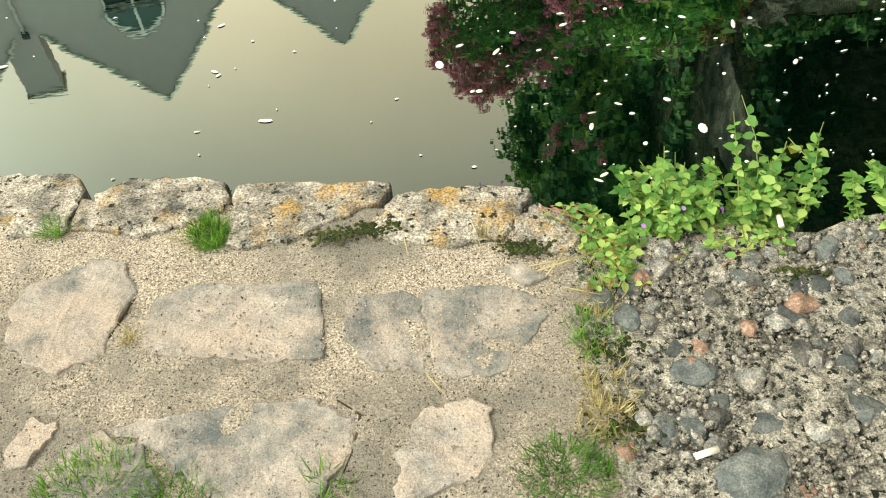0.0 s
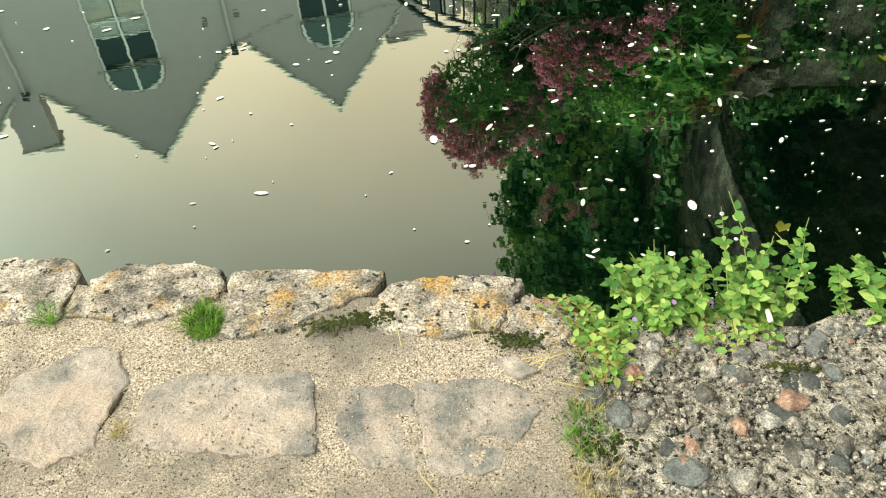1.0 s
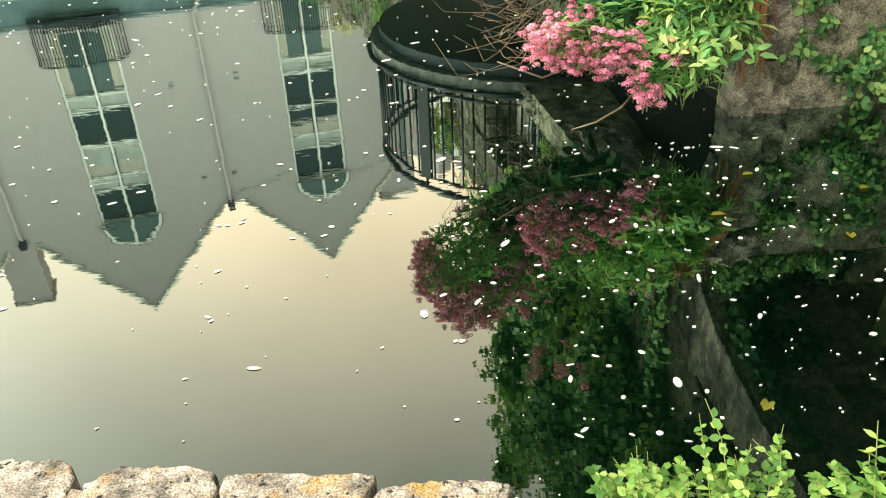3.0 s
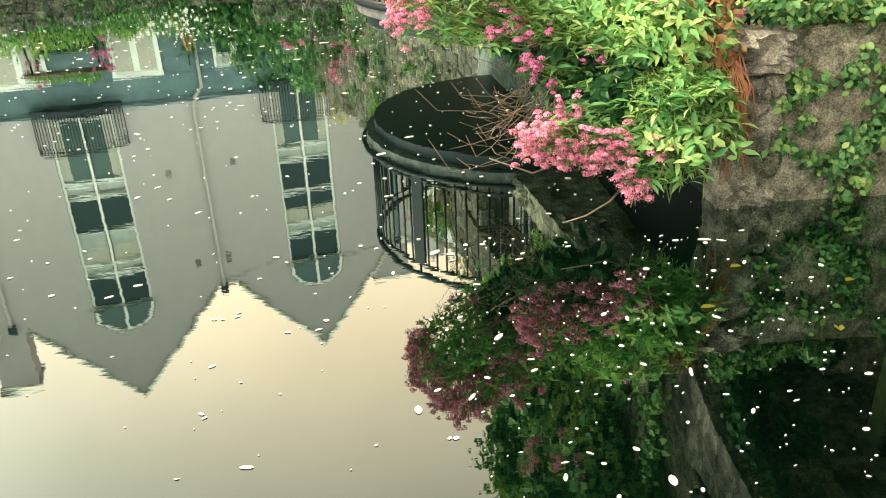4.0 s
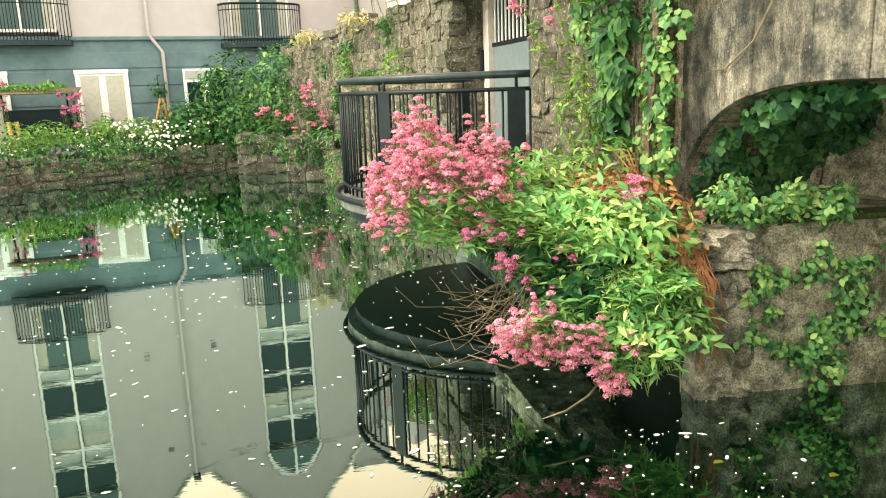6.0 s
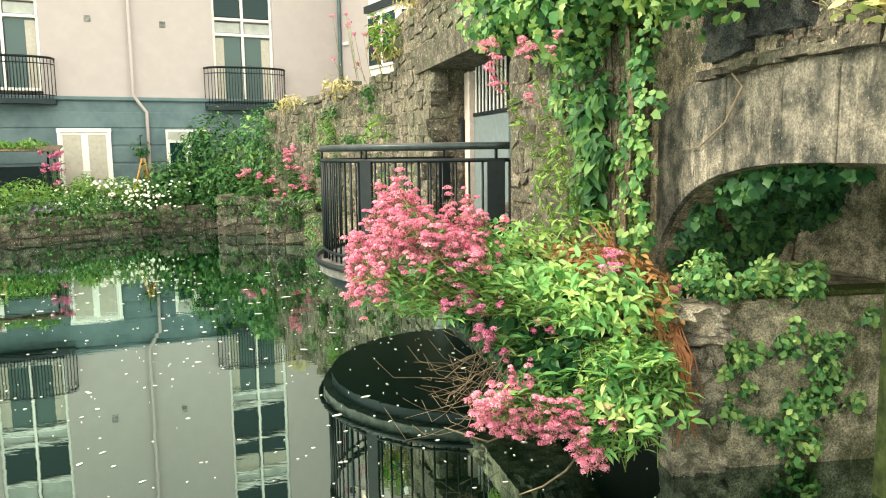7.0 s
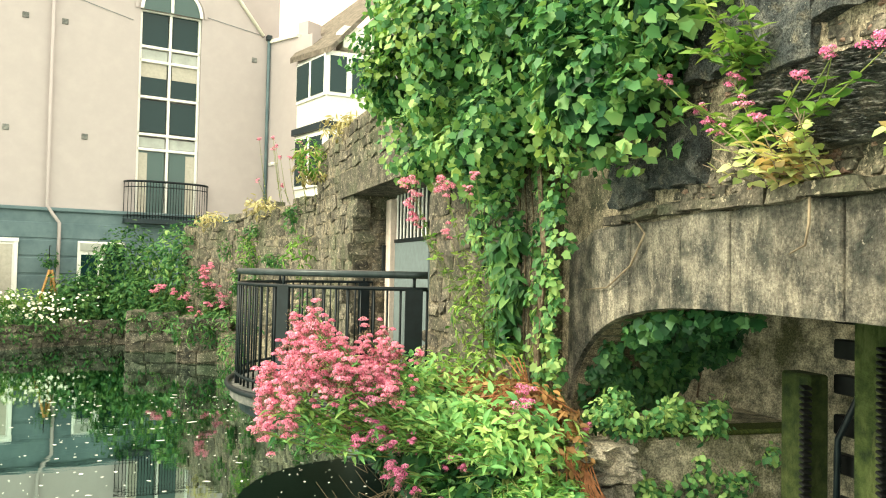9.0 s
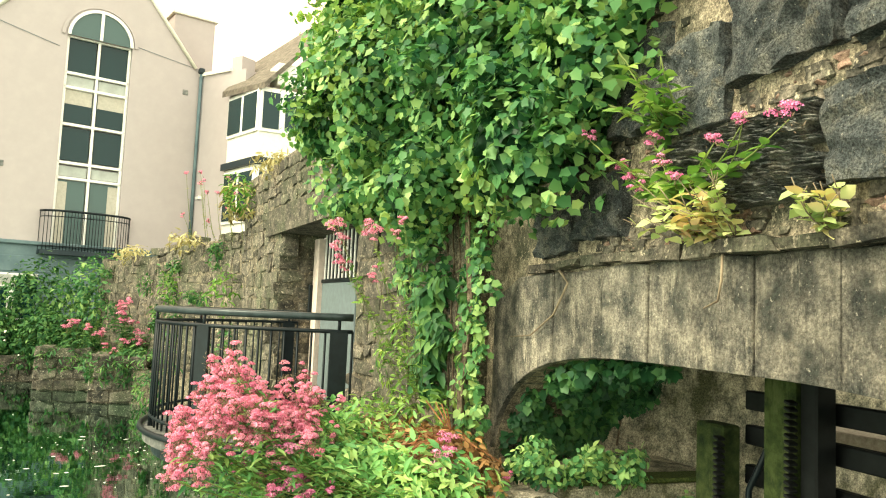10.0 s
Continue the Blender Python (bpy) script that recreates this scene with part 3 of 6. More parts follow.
slab([(-.584, .627), (-.59, .7), (-.478, .752), (-.416, .693), (-.444, .6), (-.434, .577), (-.508, .55), (-.572, .603)], 3, rise=0.0050)
slab([(-.401, .587), (-.394, .661), (-.353, .686), (-.167, .673), (-.155, .573), (-.167, .544), (-.259, .552), (-.368, .571)], 4, rise=0.0033)
slab([(-.136, .644), (-.046, .64), (-.024, .595), (-.033, .511), (-.104, .526), (-.135, .579)], 5, rise=0.0028)
slab([(-.04, .64), (.067, .646), (.129, .609), (.117, .573), (.051, .495), (-.023, .51)], 6, rise=0.0033)
slab([(-.415, .475), (-.291, .485), (-.174, .492), (-.113, .453), (-.128, .408), (-.156, .358), (-.253, .35), (-.34, .432)], 7, rise=0.0044)
slab([(-.071, .417), (-.03, .471), (.036, .469), (.042, .4), (.001, .364), (-.072, .35)], 8, rise=0.0039)
slab([(-.526, .448), (-.5, .49), (-.467, .479), (-.481, .43), (-.518, .42)], 9, rise=0.0050)
slab([(-.47, .396), (-.443, .455), (-.42, .47), (-.346, .428), (-.33, .384), (-.376, .36)], 10, rise=0.0039)
slab([(.07, .672), (.1, .68), (.135, .65), (.1, .635)], 11)
slab([(-.8, .7), (-.64, .71), (-.62, .52), (-.8, .5)], 12)
slab([(-.9, .46), (-.6, .46), (-.58, .36), (-.9, .3)], 13)
COPE = dict(thick=0.13, rise=0.007, material=M_COPING, name="coping_stone", soft=0.1)
slab([(-.73, .95), (-.587, .937), (-.546, .902), (-.556, .805), (-.652, .8), (-.73, .82)], 40, **COPE)
slab([(-.547, .81), (-.53, .882), (-.48, .924), (-.326, .89), (-.318, .857), (-.335, .81), (-.438, .785)], 41, **COPE)
slab([(-.314, .877), (-.274, .882), (-.076, .861), (-.069, .829), (-.149, .79), (-.227, .747), (-.307, .745)], 42, **COPE)
slab([(-.064, .829), (.002, .84), (.124, .828), (.133, .8), (.091, .724), (-.004, .713), (-.113, .755)], 43, **COPE)
slab([(.1, .75), (.137, .79), (.19, .765), (.215, .73), (.16, .69), (.1, .705)], 44, **COPE)
slab([(-.94, .97), (-.745, .945), (-.75, .83), (-.93, .84)], 45, **COPE)
slab([(-1.3, 1.03), (-.96, .975), (-.95, .85), (-1.3, .9)], 46, **COPE)
slab([(-1.8, 1.1), (-1.32, 1.035), (-1.32, .9), (-1.8, .97)], 47, **COPE)
rr = random.Random(5)
for k in range(300):
    x, y = 0.2 + 0.5 * rr.random(), 0.2 + 0.5 * rr.random()
    if y > bank_edge(x) - 0.015 or (x < 0.24 and y > 0.55):
        continue
    s = 0.008 + 0.03 * rr.random() ** 3.5
    me = rr.choice(PEBBLES_RED) if rr.random() < 0.12 else rr.choice(PEBBLES)
    piece("pebble", me, bank, pose(x, y, BANK + 0.004, rr.uniform(-30, 30), rr.uniform(-30, 30), rr.uniform(0, 360)), s * rr.uniform(0.9, 1.5), s, s * 0.75)
for k in range(60):                      # larger dark stones sunk in the concrete
    x, y = 0.22 + 0.45 * rr.random(), 0.25 + 0.44 * rr.random()
    s = rr.uniform(0.016, 0.042)
    piece("pebble", rr.choice(PEBBLES_DARK), bank, pose(x, y, BANK - 0.002, rr.uniform(-10, 10), rr.uniform(-10, 10), rr.uniform(0, 360)), s * rr.uniform(1.0, 1.5), s, s * 0.6)
for x, y, s, red in ((0.305, 0.352, 0.06, 0), (0.365, 0.538, 0.02, 1), (0.294, 0.517, 0.022, 1), (0.281, 0.484, 0.04, 0), (0.184, 0.39, 0.022, 1), (0.455, 0.412, 0.02, 0),
                     (0.493, 0.547, 0.03, 0), (0.513, 0.61, 0.022, 0), (0.225, 0.57, 0.035, 0), (0.2, 0.6, 0.03, 0)):
    piece("pebble", (PEBBLES_RED if red else PEBBLES_DARK)[1], bank, pose(x, y, BANK + 0.004, 5, -4, 140 * x * 9), s * 1.35, s, s * 0.6)
# open cracks along the edges of some stones, filled with dark soil
for run in ([(-.4, .69), (-.425, .66), (-.438, .61), (-.45, .585)], [(-.14, .485), (-.112, .462), (-.118, .42), (-.13, .39)],
            [(-.318, .872), (-.33, .835), (-.345, .81)], [(-.549, .895), (-.552, .85), (-.563, .812)], [(-.085, .852), (-.13, .805), (-.16, .79)], [(-.475, .48), (-.487, .45), (-.505, .43)]):
    tubes("crack", [([(x, y, BANK + 0.001) for x, y in run], [0.0008, 0.0024, 0.002, 0.0006][:len(run)])], M_SOIL, bank, "dark open joint", sides=5)
# fine gravel bedded in the concrete and loose grains on the mortar
gv = bmesh.new()
bmesh.ops.create_icosphere(gv, subdivisions=1, radius=0.5)
grain = ([tuple(v.co) for v in gv.verts], [tuple(v.index for v in f.verts) for f in gv.faces])
gv.free()


def grains(name, n, x0, x1, y0, y1, lo, hi, material):
    P = np.stack([x0 + (x1 - x0) * R.rand(n), y0 + (y1 - y0) * R.rand(n), np.full(n, BANK + 0.004)], 1)
    P = P[[y < bank_edge(x) - 0.02 for x, y in P[:, :2]]]
    scattered(name, *grain, P, turns(R.normal(size=P.shape), R.normal(size=P.shape)), lo + (hi - lo) * R.rand(len(P), 1) ** 3, material, bank, kind="stuff")


grains("gravel", 5200, 0.2, 0.75, 0.22, 0.74, 0.003, 0.013, M_RUBBLE)
grains("pale_gravel", 1300, 0.2, 0.75, 0.22, 0.74, 0.003, 0.009, M_PEBBLE)
grains("grit", 9000, -0.85, 0.2, 0.25, 0.86, 0.0008, 0.0034, M_MORTAR)
grains("dark_grit", 2200, -0.85, 0.2, 0.25, 0.86, 0.0008, 0.0032, M_PEBBLE_DARK)

# ---- bridge wall with the low arch, on the plane x = 2.05 ----
ARCH_Y0, ARCH_Y1, SPRING, CROWN = 0.45, 4.74, 1.0, 1.745


def arch_z(y):
    t = abs((y - (ARCH_Y0 + ARCH_Y1) / 2) / ((ARCH_Y1 - ARCH_Y0) / 2))
    return SPRING + (CROWN - SPRING) * max(0.0, 1 - t ** 3.6) ** 0.62


bridge = thing("bridge_wall", "old stone bridge wall with a low arch over the water", "bridge wall", kind="structure")
BR_TOP = 4.6


def bridge_body():
    """The wall's body: outline in y and z with the arch cut away, and thickness in x."""
    ys = [ARCH_Y1 - (ARCH_Y1 - ARCH_Y0) * i / 40 for i in range(41)]
    out = [(-3.0, -1.0), (ARCH_Y0, -1.0)] + [(y, arch_z(y)) for y in reversed(ys)] + [(ARCH_Y1, -1.0), (5.0, -1.0), (5.0, BR_TOP), (-3.0, BR_TOP)]
    bm = bmesh.new()
    a = [bm.verts.new((2.07, y, z)) for y, z in out]
    b = [bm.verts.new((2.62, y, z)) for y, z in out]
    bm.faces.new(a)
    bm.faces.new(b[::-1])
    for i in range(len(a)):
        j = (i + 1) % len(a)
        bm.faces.new((a[j], a[i], b[i], b[j]))
    bmesh.ops.recalc_face_normals(bm, faces=bm.faces)
    bmesh.ops.triangulate(bm, faces=[f for f in bm.faces if len(f.verts) > 4])
    return bm


part("body", bridge_body(), M_JOINT, bridge)


def voussoir(y0, y1, top0, top1, seed):
    """One stone of the arch ring: its lower edge follows the arch, its face is slightly uneven."""
    rr = random.Random(seed)
    n = 7
    bm = bmesh.new()
    front, back = [], []
    g = 0.003
    ya, yb = min(y0, y1) + g, max(y0, y1) - g
    low = [(ya + (yb - ya) * i / n) for i in range(n + 1)]
    prof = [(y, arch_z(y)) for y in low] + [(yb, top1), ((ya + yb) / 2, (top0 + top1) / 2 + rr.uniform(-.01, .015)), (ya, top0)]
    fx = 2.035 + rr.uniform(-0.012, 0.012)
    cy, cz = (ya + yb) / 2, sum(p[1] for p in prof) / len(prof)
    rim = [bm.verts.new((fx + 0.01, y, z)) for y, z in prof]
    front = [bm.verts.new((fx, cy + (y - cy) * 0.975, cz + (z - cz) * 0.98)) for y, z in prof]
    back = [bm.verts.new((2.5, y, z)) for y, z in prof]
    bm.faces.new(front)
    for p, q in ((front, rim), (rim, back)):
        for i in range(len(p)):
            j = (i + 1) % len(p)
            bm.faces.new((p[i], p[j], q[j], q[i]))
    bmesh.ops.recalc_face_normals(bm, faces=bm.faces)
    bmesh.ops.triangulate(bm, faces=[f for f in bm.faces if len(f.verts) > 4])
    return part("voussoir", bm, M_ARCH, bridge)


joints = [4.735, 4.36, 3.86, 3.32, 2.92, 2.6, 2.24, 1.84, 1.42, 1.0, 0.6]
for i in range(len(joints) - 1):
    lo, hi = joints[i + 1], joints[i]
    top = lambda y: 2.19 - 0.035 * max(0, y - 3.9) - 0.28 * max(0, y - 4.36)
    voussoir(lo, hi, top(lo), top(hi), 100 + i)
# ledge of mortar over the ring, then large quarry stones and small packing
rr = random.Random(19)
y = 4.2
while y > 1.0:
    w = rr.uniform(0.12, 0.32)
    piece("ledge_stone", rr.choice(BLOCKS), bridge, pose(2.075 + rr.uniform(-.02, .02), y - w / 2, 2.225 + rr.uniform(-.012, .012), 0, rr.uniform(-4, 4), 90 + rr.uniform(-4, 4)), w, 0.16, rr.uniform(0.035, 0.075))
    y -= w
for y, z, w, h in ((2.08, 3.1, 0.55, 0.5), (1.42, 3.1, 0.7, 0.5), (2.58, 2.95, 0.4, 0.42), (3.0, 3.05, 0.42, 0.5), (1.6, 2.55, 0.55, 0.34), (1.0, 2.5, 0.5, 0.4),
                   (3.35, 2.5, 0.5, 0.34), (3.85, 2.45, 0.45, 0.34), (2.0, 3.75, 0.8, 0.55), (1.2, 3.75, 0.75, 0.5), (2.9, 3.7, 0.8, 0.6), (3.7, 3.0, 0.7, 0.55), (3.8, 3.75, 0.8, 0.6)):
    piece("stone", QUARRY[int(y * 7 + z * 3) % 7], bridge, pose(2.09, y, z, 0, 3 * math.sin(y * 9 + z * 5), 90 + 2 * math.sin(y * 5)), w * 0.99, 0.17, h * 0.97)
# the layered stone: thin split beds one over another
rr = random.Random(11)
z = 2.38
while z < 2.7:
    h = rr.uniform(0.01, 0.02)
    y0 = rr.uniform(1.9, 2.0)
    y1 = rr.uniform(2.68, 2.85)
    for k in range(5):
        a, b = y0 + (y1 - y0) * k / 5, y0 + (y1 - y0) * (k + 1) / 5
        piece("stone_bed", rr.choice(BEDS), bridge, pose(2.075 + rr.uniform(-.012, .01), (a + b) / 2, z + h / 2, 0, rr.uniform(-3, 3), 90 + rr.uniform(-4, 4)), (b - a) * 1.08, 0.13, h * 1.7)
    z += h
rr = random.Random(12)
for k in range(290):
    y, z = rr.uniform(1.2, 3.5), rr.choice((rr.uniform(2.72, 2.86), rr.uniform(2.25, 2.37), rr.uniform(2.3, 3.5)))
    s = rr.uniform(0.03, 0.11)
    piece("packing_stone", rr.choice(PEBBLES_RED if rr.random() < .35 else BLOCKS), bridge, pose(2.108 + rr.uniform(-.012, .008), y, z, rr.uniform(-8, 8), 0, 90), s, 0.1, s * rr.uniform(.4, .7))

# abutment inside the arch, with its plinth
abut = thing("abutment", "damp stained concrete abutment under the arch with a mossy ledge", "abutment", kind="structure")
part("upper_wall", box(pose(4.3, 4.95, 0.9), 4.3, 0.42, 3.2, 0.01), M_ABUT, abut)
part("plinth", box(pose(2.72, 4.32, 0.02), 1.3, 0.9, 1.9, 0.02), M_ABUT, abut)
part("ledge_moss", box(pose(2.72, 4.0, 0.985), 1.25, 0.2, 0.03, 0.012), M_MOSS, abut)
part("vault", box(pose(3.72, 2.0, 2.05), 2.18, 5.5, 0.4, 0.01), M_ABUT, abut)

# ---- quay block at the foot of the wall, from which the flowers hang ----
quay = thing("quay_block", "low quay of grey dressed stone blocks under the flowers", "quay", kind="structure")
part("core", prism([(1.72, 3.86), (2.07, 3.86), (2.07, 6.3), (1.05, 6.3), (1.2, 5.0), (1.45, 4.2)], 0.64, 0.86), M_ABUT, quay)
# Near-black colour stands in for the deep shade under the overhang.
part("footing", prism([(1.8, 3.9), (2.07, 3.9), (2.07, 6.3), (1.72, 6.3), (1.74, 5.0), (1.78, 4.2)], -1.0, 0.63), M_TAR_AND_SHADE, quay, "footing set back under the block, coloured black for the shade there")
for x, y, z, w, h, d, t in ((1.93, 3.92, 0.13, 0.3, 0.3, 0.24, 1), (1.92, 3.92, 0.52, 0.3, 0.42, 0.25, 0), (1.9, 3.94, 0.85, 0.34, 0.2, 0.3, -2), (1.62, 3.99, 0.72, 0.3, 0.26, 0.24, -18)):
    piece("quay_stone", QUAY[int(z * 10) % 6], quay, pose(x, y, z, 0, 0, t), w, d, h)
rubble(quay, (1.05, 6.3), (1.5, 4.15), 0.6, lambda s: 0.9, QUAY, 21, course=(0.24, 0.27), length=(0.4, 0.7), depth=0.2, proud=0.04, name="quay_stone")

# ---- wall behind the platform, with the doorway under the long lintel ----
W_A, W_B = Vector((1.88, 4.9)), Vector((0.86, 12.9))
wd = (W_B - W_A).normalized()
wn_ = Vector((wd.y, -wd.x))           # into the wall
WL = (W_B - W_A).length


def on_wall(s, depth=0.0):
    p = W_A + wd * s + wn_ * depth
    return p.x, p.y


DOOR0, DOOR1, DOORTOP = 2.3, 5.55, 2.93
back = thing("rubble_wall", "tall old rubble stone wall with a doorway under a long stone lintel", "wall", kind="structure")


def wall_box(s0, s1, z0, z1, d0=0.0, d1=0.6):
    return prism([on_wall(s0, d0), on_wall(s0, d1), on_wall(s1, d1), on_wall(s1, d0)], z0, z1)


part("wall_body", wall_box(0, DOOR0, -1, 4.2), M_WALL, back)
part("wall_body", wall_box(DOOR0, DOOR1, 3.3, 4.0), M_WALL, back)
part("wall_body", wall_box(DOOR1, WL, -1, 4.0), M_WALL, back)
part("threshold", wall_box(DOOR0, DOOR1, -1, 0.72), M_DECK, back)
part("lintel", wall_box(DOOR0 - 0.2, DOOR1 + 0.75, DOORTOP, 3.29, -0.05, 0.66), M_STONE, back, "long dark weathered stone lintel")
wall_turn = lambda s, z: (DOOR0 - 0.25 < s < DOOR1 + 0.8 and DOORTOP - 0.05 < z < 3.33) or (DOOR0 < s < DOOR1 and z < 3.3)
top_line = lambda s: 4.0 + 0.08 * math.sin(s * 5) + 0.05 * math.sin(s * 13)
rubble(back, tuple(W_B), tuple(W_A), 0.3, lambda s: top_line(WL - s), BLOCKS, 31, course=(0.1, 0.24), length=(0.14, 0.5), depth=0.22, proud=0.02,
       skip=lambda s, z: wall_turn(WL - s, z) or WL - s < 0.4, limit=560)
# the reveal's own stones
a, b = on_wall(DOOR1, 0.02), on_wall(DOOR1, 0.58)
rubble(back, a, b, 0.75, lambda s: DOORTOP - 0.02, BLOCKS, 33, course=(0.14, 0.24), length=(0.2, 0.4), depth=0.12, proud=0.02)

# ---- far wall that steps down towards the house ----
F_A, F_B = (0.86, 12.9), (-1.9, 18.9)
far = thing("garden_wall", "long lichened rubble wall, stepping down towards the house", "wall", kind="structure")
fd = (Vector(F_B) - Vector(F_A)).normalized()
fn = Vector((fd.y, -fd.x))
FL = (Vector(F_B) - Vector(F_A)).length
far_top = lambda s: 3.62 if s < 0.2 else (3.2 - 0.06 * s + 0.06 * math.sin(s * 4))
q = lambda s, d: tuple(Vector(F_A) + fd * s + fn * d)
part("wall_body", prism([q(-0.1, 0), q(-0.1, 0.5), q(FL, 0.5), q(FL, 0)], -1, 2.8), M_WALL, far)
part("wall_body", prism([q(-0.1, 0.02), q(-0.1, 0.48), q(3.2, 0.48), q(3.2, 0.02)], 2.8, 3.05), M_WALL, far)
rubble(far, F_B, F_A, 0.5, lambda s: far_top(FL - s), BLOCKS, 41, course=(0.12, 0.26), length=(0.16, 0.55), depth=0.2, proud=0.018, limit=520)

# ---- terrace edge on the far side ----
terrace = thing("terrace_wall", "low curved stone terrace wall at the water's edge", "terrace", kind="structure")
T_PTS = [(-13.0, 10.5), (-9.6, 13.9), (-7.7, 16.0), (-6.5, 17.2), (-5.5, 18.1), (-4.5, 19.0), (-3.1, 19.35), (-2.0, 19.2)]
part("soil", prism(T_PTS + [(-0.2, 19.0), (4.0, 19.0), (6.0, 26.0), (-24.0, 26.0), (-24.0, 10.5)], -1, 0.5), M_WALL, terrace)
for i in range(len(T_PTS) - 1):
    rubble(terrace, T_PTS[i], T_PTS[i + 1], -0.1, lambda s: 0.62, BLOCKS, 50 + i, course=(0.12, 0.2), length=(0.16, 0.5), depth=0.3, proud=0.05, limit=70)
for x, y, w, d, h, name in ((-2.35, 18.0, 1.05, 0.9, 0.86, "stone_pier"), (-1.1, 15.9, 0.95, 0.9, 0.82, "stone_pier")):
    pier = thing(name, "squat ruined stone pier in the water, plants on its top", "pier", "stone piers")
    part("core", box(pose(x, y, h / 2 - 0.5), w - 0.06, d - 0.06, h + 1.0), M_WALL, pier)
    for z in (0.02, 0.24, 0.46, 0.68):
        for k in range(3):
            piece("stone", BLOCKS[(k + int(z * 10)) % 8], pier, pose(x - w / 3 + k * w / 3 + 0.03 * math.sin(z * 30 + k), y - d / 2 + 0.14, z + 0.1, 0, 7 * math.sin(k * 5 + z * 20), k * 3 - 3), w / 3, 0.3, 0.19)
        for k in range(2):
            piece("stone", BLOCKS[(k + 3) % 8], pier, pose(x - w / 2 + 0.08, y - 0.1 + k * 0.4, z + 0.1, 0, 0, 90), 0.4, 0.3, 0.21)
part("mound", prism([(-1.0, 15.6), (0.6, 13.2), (1.2, 12.9), (0.2, 16.5), (-1.9, 19.2), (-2.8, 18.9), (-1.9, 17.6)], -1, 0.62), M_WALL, terrace)

# ---- half-round platform with iron railing ----
PC, PR = Vector((1.5, 8.0)), 1.74
plat = thing("balcony_platform", "half-round concrete platform with black iron railing over the water", "platform")


def arc(r, a0, a1, n, z):
    return [(PC.x + r * math.cos(a0 + (a1 - a0) * i / n), PC.y + r * math.sin(a0 + (a1 - a0) * i / n), z) for i in range(n + 1)]


A0, A1 = radians(94), radians(266)
part("deck", prism([p[:2] for p in arc(PR + 0.06, A0, A1, 40, 0)] + [(1.9, 6.27), (1.6, 9.7)], 0.62, 0.72), M_DECK, plat, "grey concrete deck")
part("lower_rim", prism([p[:2] for p in arc(PR - 0.03, A0, A1, 40, 0)] + [(1.9, 6.3), (1.6, 9.7)], 0.5, 0.61), M_DARKPAINT, plat, "dark painted steel rim")
tubes("edge_band", [(arc(PR + 0.09, A0, A1, 48, 0.735), 0.028)], M_IRON, plat)
tubes("handrail", [(arc(PR, A0, A1, 48, 1.86), 0.032)], M_RAILTOP, plat, "worn dark round handrail", sides=10)
tubes("upper_rail", [(arc(PR, A0, A1, 48, 1.74), 0.018)], M_IRON, plat)
tubes("lower_rail", [(arc(PR, A0, A1, 48, 0.84), 0.018)], M_IRON, plat)
for i in range(47):
    a = A0 + (A1 - A0) * i / 46
    x, y = PC.x + PR * math.cos(a), PC.y + PR * math.sin(a)
    if i % 11 == 1:
        part("post", box(pose(x, y, 1.235, 0, 0, math.degrees(a)), 0.03, 0.15, 1.03, 0.004), M_IRON, plat)
        tubes("rail_bracket", [([(x, y, 1.73), (x, y, 1.84)], 0.014)], M_IRON, plat)
    else:
        tubes("baluster", [([(x, y, 0.76), (x, y, 1.74)], 0.0105)], M_IRON, plat, sides=5)

# ---- door in the doorway ----
gate = thing("grey_door", "pale-framed grey metal door with a striped grille", "door")
dx, dy = on_wall(DOOR1 - 0.1, 0.55)
deg = math.degrees(math.atan2(wd.y, wd.x))
part("door_frame", box(pose(*on_wall(DOOR1 - 0.15, 0.52), 1.8, 0, 0, deg), 0.22, 0.12, 2.16, 0.01), plain("pinkish_frame_paint", (0.62, 0.5, 0.44), 0.7), gate, "pinkish white frame")
part("door_leaf", box(pose(*on_wall(DOOR1 - 0.95, 0.56), 1.5, 0, 0, deg), 1.4, 0.05, 1.55, 0.005), plain("grey_blue_door_paint", (0.13, 0.16, 0.165), 0.55), gate)
part("grille_frame", box(pose(*on_wall(DOOR1 - 0.95, 0.55), 2.3, 0, 0, deg), 1.4, 0.06, 0.05, 0.005), M_IRON, gate)
for i in range(9):
    part("grille_bar", box(pose(*on_wall(DOOR1 - 0.32 - i * 0.15, 0.55), 2.62, 0, 0, deg), 0.028, 0.02, 0.62, 0.004), M_WHITE, gate)
# Solid black sheet paints the darkness seen between the bars.
part("grille_backing", box(pose(*on_wall(DOOR1 - 0.95, 0.585), 2.6, 0, 0, deg), 1.4, 0.02, 0.66), M_IRON, gate, "black sheet standing in for the dark behind the grille")
part("lock", box(pose(*on_wall(DOOR1 - 0.05, 0.44), 2.05, 0, 0, deg), 0.05, 0.06, 0.4, 0.01), M_IRON, gate, "black iron latch plate")

# ---- sluice gate behind the arch ----
sluice = thing("sluice_gate", "mossy timber sluice gate with toothed racks and dark boards", "sluice gate")


def rack(y, w, z1, x=2.78):
    p = part("post", box(pose(x, y, (z1 - 0.6) / 2, 0, 0, 0), 0.12, w, z1 + 0.6, 0.012), M_TIMBER, sluice, "green mossy timber post")
    bm = bmesh.new()
    z = 0.3
    while z < min(z1, 1.65) - 0.05:
        box_into(bm, pose(x - 0.09, y - w / 2 - 0.012, z, 18, 0, 0), 0.05, 0.04, 0.014, 0.003)
        z += 0.03
    part("rack_teeth", bm, M_TAR_AND_SHADE, p)


